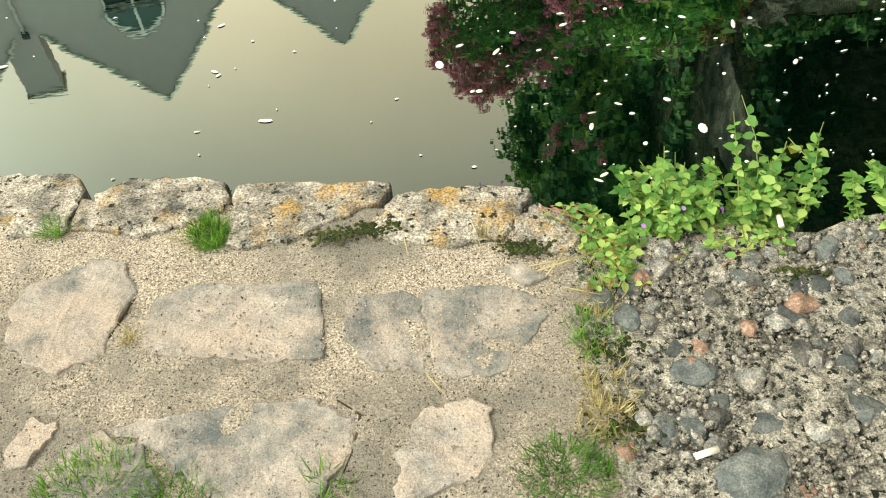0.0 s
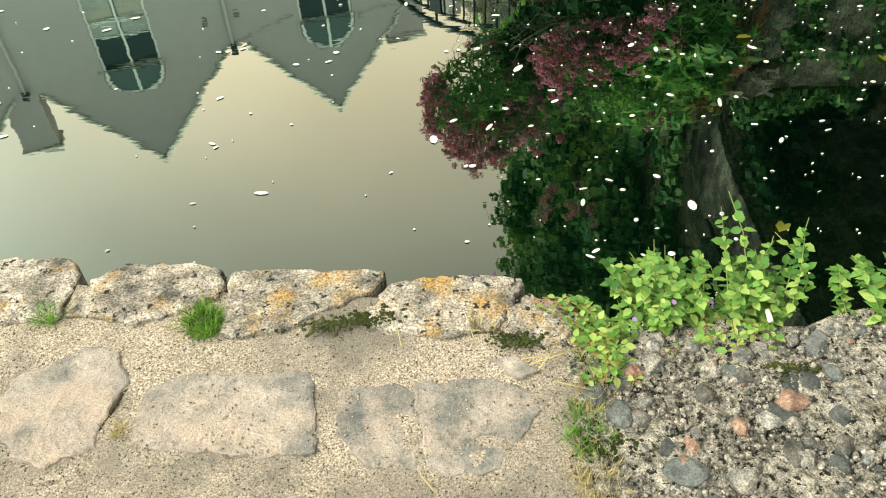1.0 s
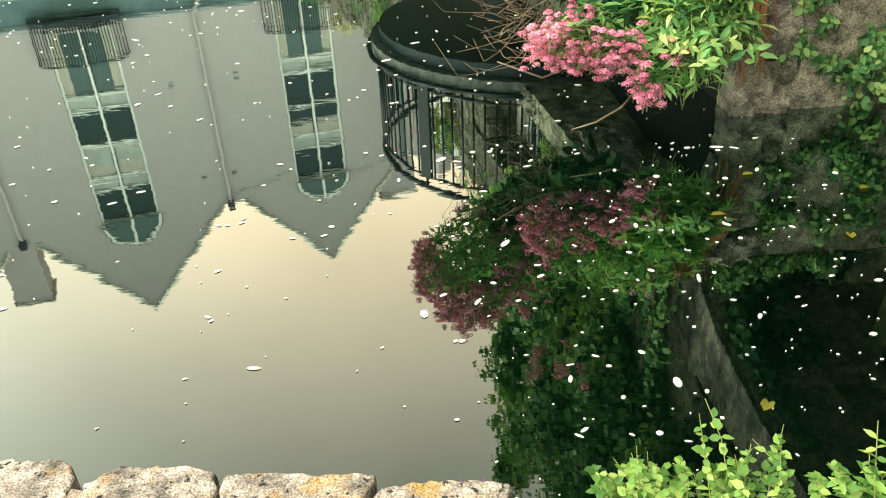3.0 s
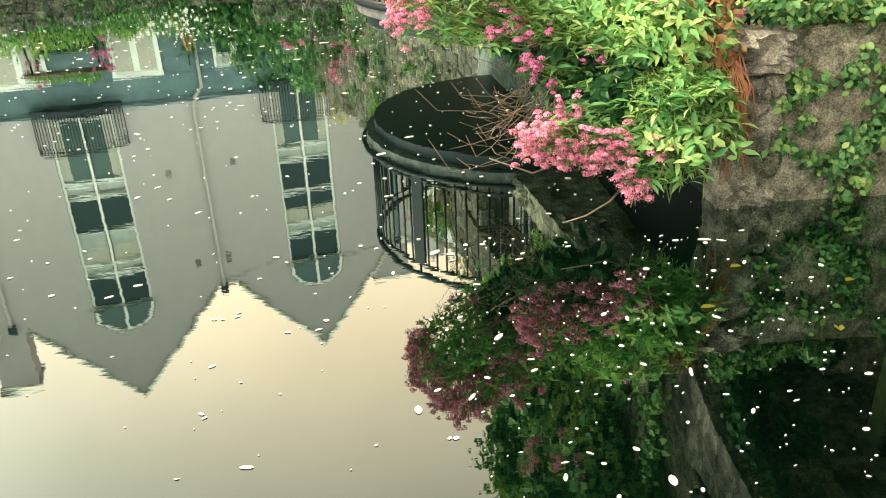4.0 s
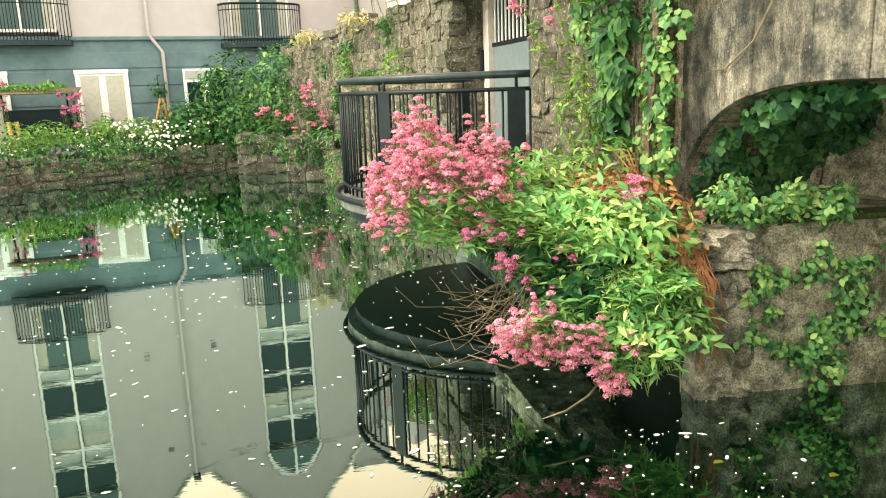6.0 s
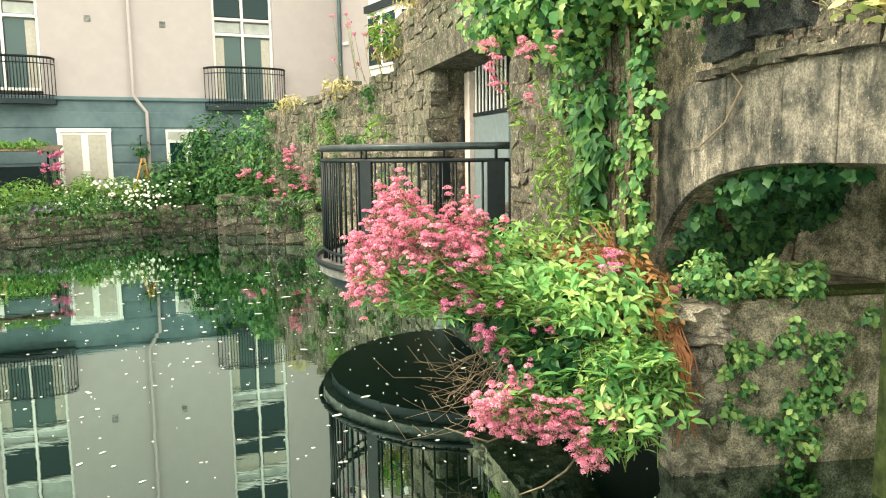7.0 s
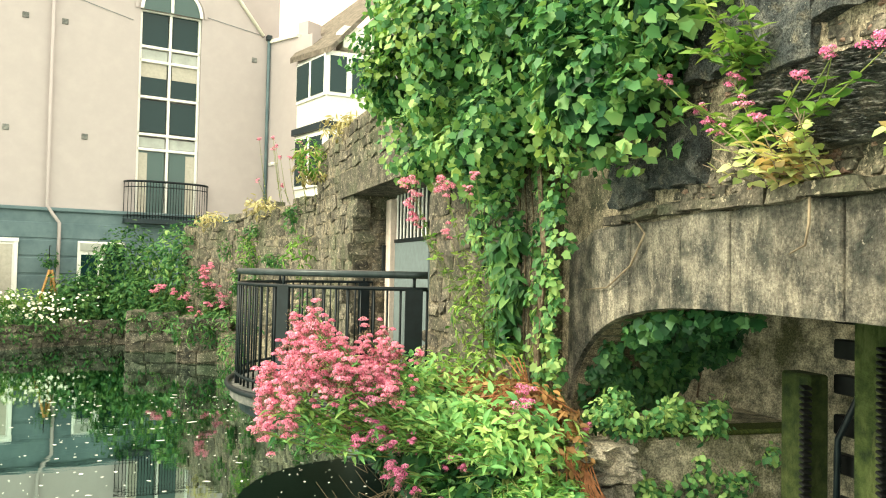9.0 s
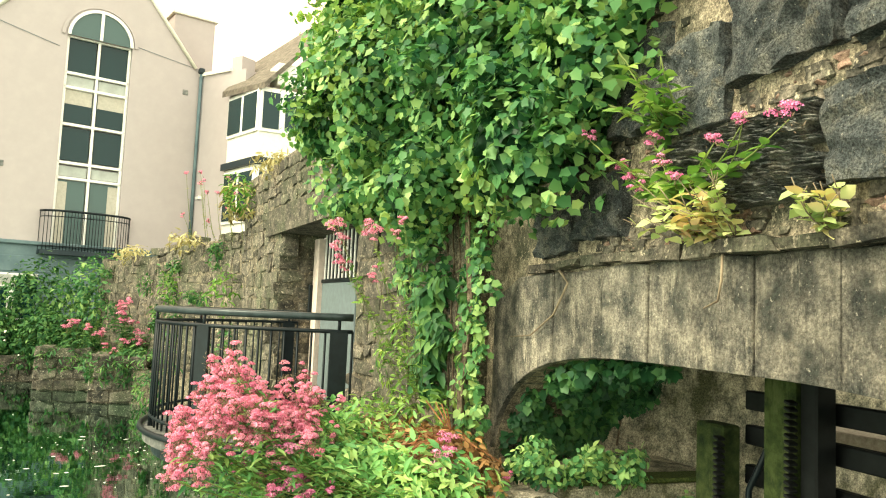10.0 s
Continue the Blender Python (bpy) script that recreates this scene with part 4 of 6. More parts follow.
rack(3.36, 0.22, 1.41)
rack(2.86, 0.2, 1.9)
# Added black strip paints the shaded half of the post beside it.
part("post", box(pose(2.8, 2.7, 0.65), 0.12, 0.1, 2.5, 0.01), M_TAR_AND_SHADE, sluice, "black strip for the shaded half of the mossy post")
rack(1.5, 0.24, 1.9)
for i, z in enumerate((0.3, 0.52, 0.74, 0.96, 1.155, 1.36, 1.54, 1.72)):
    part("board", box(pose(2.93, 2.05, z, 0, 0.5, 0), 0.06, 2.5, 0.1, 0.008), M_TAR_AND_SHADE, sluice)
tubes("iron_brace", [([(2.83, 2.86, 1.66), (2.83, 3.18, 1.1), (2.83, 3.2, 0.4)], 0.018)], M_IRON, sluice)
# beyond the gate
part("beam", box(pose(4.6, 3.2, 1.15, 0, 0, 4), 0.3, 4.5, 0.16, 0.01), M_PATH, sluice, "pinkish concrete beam behind the gate")
lane = thing("far_bank", "pinkish gravel bank beyond the sluice gate", "bank", kind="structure")
part("bank_body", box(pose(9.0, 3.0, 0.1), 6.0, 16.0, 1.6, 0.05), M_PATH, lane)
hedge = thing("hedge", "bright sunlit hedge beyond the sluice gate", "hedge", kind="stuff")
leaf_mass("foliage", [(2600, (8.5, 3.0 + 2.0 * i, 1.9), (0.9, 1.5, 1.1)) for i in range(-1, 3)], OVAL, 0.16, M_LEAF, hedge)


# ---- the house ----
HX, HY = -5.45, 21.07
HU = Vector((0.950, 0.3126, 0)).normalized()
HD = math.degrees(math.atan2(HU.y, HU.x))
HOUSE = pose(HX, HY, 0, 0, 0, HD)     # local: x along the front, y into the house, z up


def house_box(cx, cy, cz, sx, sy, sz, bevel=0.0):
    return box(HOUSE @ pose(cx, cy, cz), sx, sy, sz, bevel)


G1, G2, HALF = -2.98, 2.85, 2.78
house = thing("gabled_house", "pale rendered house with two gables and blue-grey ground floor", "house")


def front_outline():
    return [(-14, 3.28), (5.75, 3.28), (5.75, 8.75), (5.45, 8.75), (G2, 12.0), (0.35, 9.2), (-0.3, 9.2), (G1, 12.35), (-5.6, 9.35), (-6.3, 9.35), (-8.9, 12.3), (-11.6, 9.3), (-14, 9.3)]


def cut_front(holes):
    """Front wall in strips, with true openings for the windows; holes: (x0, x1, z0, z1)."""
    out = front_outline()

    def roof_z(x):
        best = 3.28
        for (xa, za), (xb, zb) in zip(out[2:], out[3:]):
            lo, hi = min(xa, xb), max(xa, xb)
            if lo <= x <= hi and hi > lo:
                best = max(best, za + (zb - za) * (x - xa) / (xb - xa))
        return best

    xs = sorted({p[0] for p in out} | {h[0] for h in holes} | {h[1] for h in holes})
    bm = bmesh.new()
    for xa, xb in zip(xs, xs[1:]):
        spans = [(3.28, None)]
        for h in holes:
            if h[0] <= xa + 1e-6 and h[1] >= xb - 1e-6:
                spans = [(3.28, h[2]), (h[3], None)]
        for lo, hi in spans:
            za, zb = (roof_z(xa + 1e-4), roof_z(xb - 1e-4)) if hi is None else (hi, hi)
            if min(za, zb) - lo < 0.01:
                continue
            vs = [bm.verts.new((x, y, z)) for y in (0, 0.35) for x, z in ((xa, lo), (xb, lo), (xb, zb), (xa, za))]
            for f in ((0, 1, 2, 3), (7, 6, 5, 4), (3, 2, 6, 7), (1, 0, 4, 5), (0, 3, 7, 4), (2, 1, 5, 6)):
                bm.faces.new([vs[i] for i in f])
    bmesh.ops.remove_doubles(bm, verts=bm.verts, dist=0.002)
    bmesh.ops.transform(bm, matrix=HOUSE, verts=bm.verts)
    bmesh.ops.recalc_face_normals(bm, faces=bm.faces)
    return bm


WIN_W, WIN_TOP, WIN_SPRING = 1.64, 9.74, 8.92
WINS = (G1, G2, -8.8)
part("front_wall", cut_front([(c - WIN_W / 2, c + WIN_W / 2, 3.29, WIN_SPRING + (0.2 if c == G1 else 0)) for c in WINS]), M_RENDER, house, "pale grey-pink rendered wall")
part("ground_wall", house_box(-4.1, 0.16, 1.75, 19.7, 0.4, 3.06), M_TEAL, house, "blue-grey painted ground floor wall")
part("string_course", house_box(-4.1, -0.06, 3.29, 19.75, 0.14, 0.1, 0.02), M_TEAL, house)
for z in (0.95, 1.4, 1.85, 2.3, 2.75):
    part("groove_band", house_box(-4.1, -0.05, z, 19.7, 0.03, 0.4, 0.012), M_TEAL, house)
part("rear_block", house_box(-4.1, 4.6, 4.6, 19.6, 8.0, 8.4), M_RENDER, house)
for c in (G1, G2, -8.9):
    apex = {G1: 12.35, G2: 12.0}.get(c, 12.3)
    for side in (-1, 1):
        bm = bmesh.new()
        e0, e1 = (c, apex - 0.2), (c + side * 2.6, 9.1)
        vs = [bm.verts.new((x, y, z + dz)) for dz in (0, -0.14) for x, z, y in ((*e0, 0.36), (*e1, 0.36), (*e1, 9), (*e0, 9))]
        for f in ((0, 1, 2, 3), (7, 6, 5, 4), (0, 4, 5, 1), (1, 5, 6, 2), (2, 6, 7, 3), (3, 7, 4, 0)):
            bm.faces.new([vs[i] for i in f])
        bmesh.ops.recalc_face_normals(bm, faces=bm.faces)
        bmesh.ops.transform(bm, matrix=HOUSE, verts=bm.verts)
        part("roof", bm, M_SLATE, house, "dark slate roof")
        foot = {(G1, 1): (-0.3, 9.2), (G1, -1): (-5.6, 9.35), (G2, 1): (5.45, 8.75), (G2, -1): (0.35, 9.2)}.get((c, side), (c + side * 2.6, 9.33))
        a, b = Vector((c, -0.03, apex)), Vector((foot[0], -0.03, foot[1]))
        tubes("verge", [([HOUSE @ a, HOUSE @ b], 0.055)], M_CREAM, house)


def chimney(x, y, z0, z1, w=1.0, d=0.9):
    ch = part("chimney", house_box(x, y, (z0 + z1) / 2, w, d, z1 - z0, 0.01), M_RENDER, house)
    part("chimney_cap", house_box(x, y, z1 + 0.05, w + 0.16, d + 0.16, 0.1, 0.015), M_CREAM, ch)
    return ch


chimney(-6.3, 1.0, 8.5, 11.4)
chimney(5.75, 1.8, 8.0, 10.75, 1.25, 1.0)


def arched_window(c, up=0.0):
    """Tall window of stacked panes under a half-round head: frame, panes, panels, curtains."""
    raised = lambda x, y, z, *size: house_box(x, y, z + up, *size)
    w = part("window", raised(c, 0.14, 6.1, 0.07, 0.1, 5.62, 0.01), M_WHITE, house, "tall white-framed arched window")
    rows = [(8.9, 7.98, 0), (7.86, 7.58, 1), (7.48, 6.6, 2), (6.46, 5.58, 0), (5.42, 5.15, 1), (5.04, 3.3, 3)]
    for side in (-1, 1):
        part("jamb", raised(c + side * (WIN_W / 2 - 0.035), 0.14, 6.1, 0.07, 0.12, 5.62, 0.01), M_WHITE, w)
        for z1, z0, kind in rows:
            part("pane", raised(c + side * WIN_W / 4, 0.17, (z0 + z1) / 2, WIN_W / 2 - 0.12, 0.02, z1 - z0), M_BLIND if kind == 1 or (kind == 2 and c == G1) else M_GLASS_PALE if kind == 3 else M_GLASS, w)
            if kind >= 2:
                part("curtain", raised(c + side * (WIN_W / 4 + (0.22 if kind == 3 else 0)), 0.157, (z0 + z1) / 2 + (0.25 if kind == 2 else 0), 0.24 if kind == 3 else WIN_W / 2 - 0.14, 0.006,
                                          (z1 - z0) * (0.95 if kind == 3 else 0.45)), M_CURTAIN, w)
    for z in (7.92, 7.53, 6.53, 5.5, 5.09, 3.3, 8.92):
        part("transom", raised(c, 0.135, z, WIN_W, 0.11, 0.075, 0.01), M_WHITE, w)
    for r0, r1, material, name, y0, y1, z0 in ((0.0, 0.76, M_GLASS_PALE, "arched_pane", -0.012, 0.0, 8.92 + up), (0.75, 0.83, M_WHITE, "arched_frame", -0.05, 0.0, 8.92 + up)):
        bm = bmesh.new()
        n = 18
        ring = [[bm.verts.new((c + r * math.cos(math.pi * i / n), y, z0 + r * math.sin(math.pi * i / n))) for i in range(n + 1)] for y in (y0, y1) for r in (max(r0, 0.01), r1)]
        for p, q_ in ((0, 1), (2, 3), (1, 3), (0, 2)):
            for i in range(n):
                bm.faces.new((ring[p][i], ring[p][i + 1], ring[q_][i + 1], ring[q_][i]))
        bmesh.ops.recalc_face_normals(bm, faces=bm.faces)
        bmesh.ops.transform(bm, matrix=HOUSE @ pose(0, -0.02, 0), verts=bm.verts)
        part(name, bm, material, w)
    part("head_mullion", raised(c, -0.05, 9.32, 0.08, 0.05, 0.8, 0.01), M_WHITE, w)
    part("head_moulding", prism_ring(c, 8.92 + up, 0.88, 0.97), M_RENDER, w)


def prism_ring(c, z0, r0, r1, n=20):
    bm = bmesh.new()
    ring = [[bm.verts.new((c + r * math.cos(math.pi * i / n), y, z0 + r * math.sin(math.pi * i / n))) for i in range(n + 1)] for y in (-0.035, 0.05) for r in (r0, r1)]
    for p, q_ in ((0, 1), (2, 3), (1, 3), (0, 2)):
        for i in range(n):
            bm.faces.new((ring[p][i], ring[p][i + 1], ring[q_][i + 1], ring[q_][i]))
    bmesh.ops.recalc_face_normals(bm, faces=bm.faces)
    bmesh.ops.transform(bm, matrix=HOUSE, verts=bm.verts)
    return bm


def balcony(c, up=0.0):
    """Shallow bowed iron balcony under a tall window."""
    b = part("balcony", prism([(c - 1.12, 0.0), (c - 1.08, -0.3), (c - 0.7, -0.48), (c, -0.56), (c + 0.7, -0.48), (c + 1.08, -0.3), (c + 1.12, 0.0)], 3.02 + up, 3.14 + up, HOUSE), M_DARKPAINT, house,
             "bowed black iron balcony")
    curve = [(c - 1.1 + 2.2 * i / 30, -0.04 - 0.5 * math.sqrt(max(0, 1 - abs(-1 + 2 * i / 30) ** 2.6))) for i in range(31)]
    for z, r in ((4.15, 0.032), (4.0, 0.014), (3.24, 0.014)):
        tubes("rail", [([HOUSE @ Vector((x, y, z + up)) for x, y in curve], r)], M_IRON, b, sides=5)
    for x, y in curve:
        tubes("baluster", [([HOUSE @ Vector((x, y, 3.14 + up)), HOUSE @ Vector((x, y, 4.13 + up))], 0.011)], M_IRON, b, sides=4)


for c in WINS:
    arched_window(c, 0.2 if c == G1 else 0.0)
    balcony(c, 0.1 if c == G1 else 0.0)


def french_door(c, w=1.24, z0=0.5, z1=2.52):
    d = part("french_door", house_box(c, -0.1, (z0 + z1) / 2, w, 0.05, z1 - z0, 0.005), M_WHITE, house, "white double french door")
    for s in (-1, 1):
        part("door_glass", house_box(c + s * w * 0.235, -0.13, (z0 + z1) / 2 + 0.1, w * 0.34, 0.02, z1 - z0 - 0.5), M_CURTAIN, d, "glass with cream curtains behind")
        part("stile", house_box(c + s * (w / 2 - 0.04), -0.135, (z0 + z1) / 2, 0.09, 0.05, z1 - z0, 0.008), M_WHITE, d)
        part("handle", house_box(c + s * 0.06, -0.17, 1.45, 0.1, 0.03, 0.025, 0.006), M_CREAM, d)
    part("head", house_box(c, -0.135, z1 - 0.045, w + 0.04, 0.06, 0.1, 0.008), M_WHITE, d)


french_door(-1.31)
french_door(-4.05)
gw = part("ground_window", house_box(1.24, -0.09, 1.9, 1.15, 0.04, 1.2, 0.005), M_WHITE, house, "white casement window, top light open")
for x, z, w, h in ((0.95, 1.75, 0.4, 0.8), (1.56, 1.9, 0.5, 1.05), (0.95, 2.36, 0.4, 0.14)):
    part("pane", house_box(x, -0.115, z, w, 0.02, h), M_GLASS, gw)
part("open_light", box(HOUSE @ pose(0.95, -0.24, 2.36, 35), 0.5, 0.04, 0.26, 0.01), M_WHITE, gw)
for x in (-0.08, -5.95):
    tubes("drain_pipe", [([HOUSE @ Vector(v) for v in ((x, -0.09, 9.15), (x, -0.09, 3.4), (x + 0.12, -0.13, 3.2), (x + 0.3, -0.13, 2.95), (x + 0.3, -0.13, 0.5))], 0.045)], M_RENDER, house)
    part("hopper", house_box(x, -0.1, 9.2, 0.2, 0.16, 0.22, 0.02), M_DARKPAINT, house)
tubes("drain_pipe", [([HOUSE @ Vector((5.6, -0.09, 8.75)), HOUSE @ Vector((5.6, -0.09, 3.0))], 0.05)], M_TEAL, house)
part("hopper", house_box(5.6, -0.1, 8.7, 0.16, 0.16, 0.16, 0.02), M_DARKPAINT, house)
for x, z in ((-1.05, 5.3), (0.75, 5.25), (-0.7, 8.2), (0.2, 8.2), (5.2, 8.0)):
    part("vent", house_box(x, -0.01, z, 0.15, 0.03, 0.15, 0.008), M_DECK, house)
tubes("cable", [([HOUSE @ Vector((3.75, -0.02, 9.0)), HOUSE @ Vector((5.5, -0.02, 8.75))], 0.007)], M_TEAL, house, sides=4)
tubes("cable", [([HOUSE @ Vector((-0.1, -0.02, 9.0)), HOUSE @ Vector((1.85, -0.02, 8.55))], 0.007)], M_TEAL, house, sides=4)
cam_box = part("security_camera", house_box(5.72, -0.25, 4.95, 0.12, 0.3, 0.1, 0.02), M_WHITE, house, "small white wall camera")

# ---- wing with the bay windows ----
wing = thing("bay_house", "cream neighbouring house with stacked bay windows and slate roof", "house")
WA, WB = Vector((-0.12, 22.85)), Vector((2.4, 19.8))
wv = (WB - WA).normalized()
wi = Vector((-wv.y, wv.x))
wp = lambda s, d=0.0: tuple(WA + wv * s + wi * d)
part("wall", prism([wp(0), wp(1.9), wp(1.9, 3), wp(0, 3)], 0, 8.55), M_RENDER, wing)
part("parapet_cap", prism([wp(-.02, -.06), wp(1.3, -.06), wp(1.3, .3), wp(-.02, .3)], 8.55, 8.65), M_CREAM, wing)
part("end_pier", prism([wp(1.2, .1), wp(1.6, .1), wp(1.6, .6), wp(1.2, .6)], 8.3, 9.0), M_RENDER, wing)
BA, BB, BC, BD = (0.72, 21.55), (1.42, 19.95), (2.6, 20.15), (3.2, 22.5)
bay = part("bay", prism([BD, BA, BB, BC], 3.2, 7.7), M_CREAM, wing, "cream boxed bay with white windows")
lerp = lambda p, q_, t: (p[0] + (q_[0] - p[0]) * t, p[1] + (q_[1] - p[1]) * t)


def bay_face(p, q_, z0, z1, panes):
    d = Vector((q_[0] - p[0], q_[1] - p[1]))
    a = math.degrees(math.atan2(d.y, d.x))
    c = lerp(p, q_, 0.5)
    n = Vector((d.y, -d.x)).normalized()
    part("bay_frame", box(pose(c[0] + n.x * 0.02, c[1] + n.y * 0.02, (z0 + z1) / 2, 0, 0, a), d.length * 0.98, 0.06, z1 - z0, 0.01), M_WHITE, bay)
    for i in range(panes):
        e = lerp(p, q_, (i + 0.5) / panes)
        part("bay_pane", box(pose(e[0] + n.x * 0.06, e[1] + n.y * 0.06, (z0 + z1) / 2, 0, 0, a), d.length / panes - 0.16, 0.02, z1 - z0 - 0.18), M_GLASS, bay)


for z0, z1 in ((6.5, 7.65), (4.1, 5.55)):
    bay_face(BA, BB, z0, z1, 2)
    bay_face(BB, BC, z0, z1, 2)
grow = lambda k: [(1.9 + (x - 1.9) * k, 21.2 + (y - 21.2) * k) for x, y in (BD, BA, BB, BC)]
part("canopy", prism(grow(1.12), 5.62, 5.8), M_DARKPAINT, bay, "dark canopy over the lower bay")


def sloped(name, pts, thick, material, parent, label=""):
    bm = bmesh.new()
    vs = [bm.verts.new((x, y, z - dz)) for dz in (0, thick) for x, y, z in pts]
    n = len(pts)
    bm.faces.new(vs[:n])
    bm.faces.new(vs[n:][::-1])
    for i in range(n):
        bm.faces.new((vs[i], vs[(i + 1) % n], vs[n + (i + 1) % n], vs[n + i]))
    bmesh.ops.recalc_face_normals(bm, faces=bm.faces)
    return part(name, bm, material, parent, label)


sloped("roof", [(0.5, 21.6, 7.85), (1.5, 19.7, 7.75), (4.1, 20.6, 10.75), (4.6, 23.5, 12.1), (1.4, 23.5, 9.4)], 0.16, M_SLATE, wing, "brown slate roof slope")
sloped("gable_wall", [(1.6, 20.2, 7.65), (4.1, 20.85, 10.4), (6.5, 21.4, 9.0), (6.5, 21.4, 0.5), (1.6, 20.2, 0.5)], 0.02, M_RENDER, wing)
part("dormer", box(pose(2.25, 20.4, 8.1, 0, 0, 12), 1.0, 0.7, 0.6, 0.02), M_CREAM, wing)



# ---- ivy on the bridge wall ----
ivy = thing("ivy_bush", "great ivy bush spilling over the top of the wall", "ivy")
IVYBLOBS = [(3300, (1.5, 5.5, 3.7), (0.68, 0.8, 0.72)), (2800, (1.75, 4.6, 3.6), (0.55, 0.85, 0.8)), (2000, (1.28, 6.25, 3.55), (0.5, 0.6, 0.5)), (1900, (1.85, 3.9, 3.3), (0.42, 0.6, 0.65)),
            (1700, (1.6, 5.2, 2.9), (0.42, 0.75, 0.45)), (1800, (1.8, 4.4, 4.4), (0.75, 1.2, 0.6)), (800, (1.72, 3.6, 2.85), (0.27, 0.4, 0.4)), (700, (1.42, 6.1, 2.95), (0.32, 0.45, 0.3)), (1000, (1.75, 5.5, 4.5), (0.65, 0.9, 0.5)),
            (1300, (1.92, 3.1, 3.8), (0.32, 0.6, 0.6)), (700, (1.95, 3.3, 3.2), (0.22, 0.4, 0.35)), (260, (1.15, 6.0, 4.5), (0.25, 0.35, 0.22)), (200, (1.0, 5.9, 4.95), (0.16, 0.25, 0.18))]
leaf_mass("ivy_leaves", [(int(n * 1.3), c, r) for n, c, r in IVYBLOBS], LOBED, 0.064, M_IVY, ivy, lump=0.42, inner=0.45)
SPRIGS = [(58, tuple(np.asarray(c) + d * np.asarray(r) * 1.05), (0.13, 0.16, 0.12)) for n, c, r in IVYBLOBS for d in shell(9, (0, 0, 0), (1, 1, 1), 1.0, -0.3)[1] if d[0] < 0.4]
leaf_mass("ivy_spray", SPRIGS, LOBED, 0.06, M_IVY, ivy, "loose pale ivy sprigs", lump=0.1, inner=0.2)
# Inner leaves carry the bush's own shade in a darker green.
leaf_mass("inner_leaves", [(n // 2, c, [v * 0.75 for v in r]) for n, c, r in IVYBLOBS], LOBED, 0.095, M_IVY_SHADE, ivy, inner=0.3)
runs = []
cr = random.Random(3)
for k in range(3):
    y = 4.72 + cr.uniform(-0.12, 0.45) if k else 4.7
    x = 1.83 + cr.uniform(-0.02, 0.06)
    runs.append(([(x, y, 0.9), (x - .02, y + .02, 1.4), (x + .01, y - .03, 2.0), (x - .02, y + .05, 2.7), (x - .1, y + cr.uniform(-.2, .3), 3.4)], [0.027 if k < 1 else 0.008] * 3 + [0.02 if k < 1 else .007, .006]))
crown = random.Random(8)
AIRY = []
for k in range(70):
    t = crown.random()
    AIRY.append((26, (1.35 - 0.45 * t + crown.gauss(0, 0.12), 5.4 + 1.0 * t + crown.gauss(0, 0.2), 3.3 + 1.3 * crown.random() + 0.2 * t), (0.14, 0.16, 0.1)))
# Paler green puts the light on the crown's upper left into the colour.
leaf_mass("airy_leaves", AIRY, LOBED, 0.055, M_LEAF, ivy, "pale young ivy shoots", lump=0.15, inner=0.1)
tubes("stem_growth", runs, M_BARK, ivy, "twisted brown ivy trunk and stems")
climb = thing("climbing_ivy", "ivy climbing the pier beside the arch", "ivy")
blobs = [(60, (1.8, 6.55 + 0.12 * math.sin(k * 1.7), 1.3 + 0.13 * k), (0.09, 0.13, 0.1)) for k in range(10)]
blobs += [(38, (1.8, 4.42 + 0.07 * math.sin(k * 2.1), 1.1 + 0.12 * k), (0.07, 0.08, 0.09)) for k in range(12)]
blobs += [(80, (1.74, 5.6 + 0.35 * math.sin(k * 2.4), 2.15 + 0.07 * k), (0.14, 0.3, 0.12)) for k in range(9)]
blobs += [(46, (1.83, 4.72 + 0.09 * math.sin(k * 1.9), 1.25 + 0.12 * k), (0.06, 0.12, 0.09)) for k in range(14)]
leaf_mass("leaves", blobs, LOBED, 0.052, M_IVY, climb, droop=0.9, lump=0.1, lean=(-0.8, -0.5, 0))
leaf_mass("broad_leaves", [(55, (1.76, 5.25 + 0.14 * math.sin(k * 1.3), 1.45 + 0.09 * k), (0.1, 0.16, 0.08)) for k in range(9)], OVAL, 0.13, M_SHRUB, climb, "broad dark green leaves", droop=1.4, lump=0.05, lean=(-0.8, -0.6, 0))
tubes("stem", [([(1.86, 4.95 + 0.12 * k, 0.9), (1.84, 5.0 + 0.1 * k, 1.6), (1.84, 4.92 + 0.14 * k, 2.3), (1.8, 5.0 + 0.1 * k, 2.9)], 0.007) for k in range(4)], M_BARK, climb, "thin brown ivy stems", sides=5)
hang = thing("arch_ivy", "ivy hanging under the arch and over the abutment, coloured darker for shade", "ivy")
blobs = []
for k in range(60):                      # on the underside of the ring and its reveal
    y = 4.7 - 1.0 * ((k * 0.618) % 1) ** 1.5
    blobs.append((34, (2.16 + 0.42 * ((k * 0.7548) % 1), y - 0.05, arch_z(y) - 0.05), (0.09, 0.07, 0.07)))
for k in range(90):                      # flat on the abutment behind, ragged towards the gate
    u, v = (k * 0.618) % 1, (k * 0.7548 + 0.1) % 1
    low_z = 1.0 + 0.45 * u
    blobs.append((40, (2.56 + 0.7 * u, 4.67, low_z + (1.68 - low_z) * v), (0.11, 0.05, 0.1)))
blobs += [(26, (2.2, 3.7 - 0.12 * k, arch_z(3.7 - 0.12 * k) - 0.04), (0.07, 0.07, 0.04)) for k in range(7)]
# The darker leaf green imitates the shade under the arch.
leaf_mass("leaves", blobs, LOBED, 0.056, M_IVY_SHADE, hang, droop=0.9, lump=0.05, lean=(-0.3, -0.8, 0))
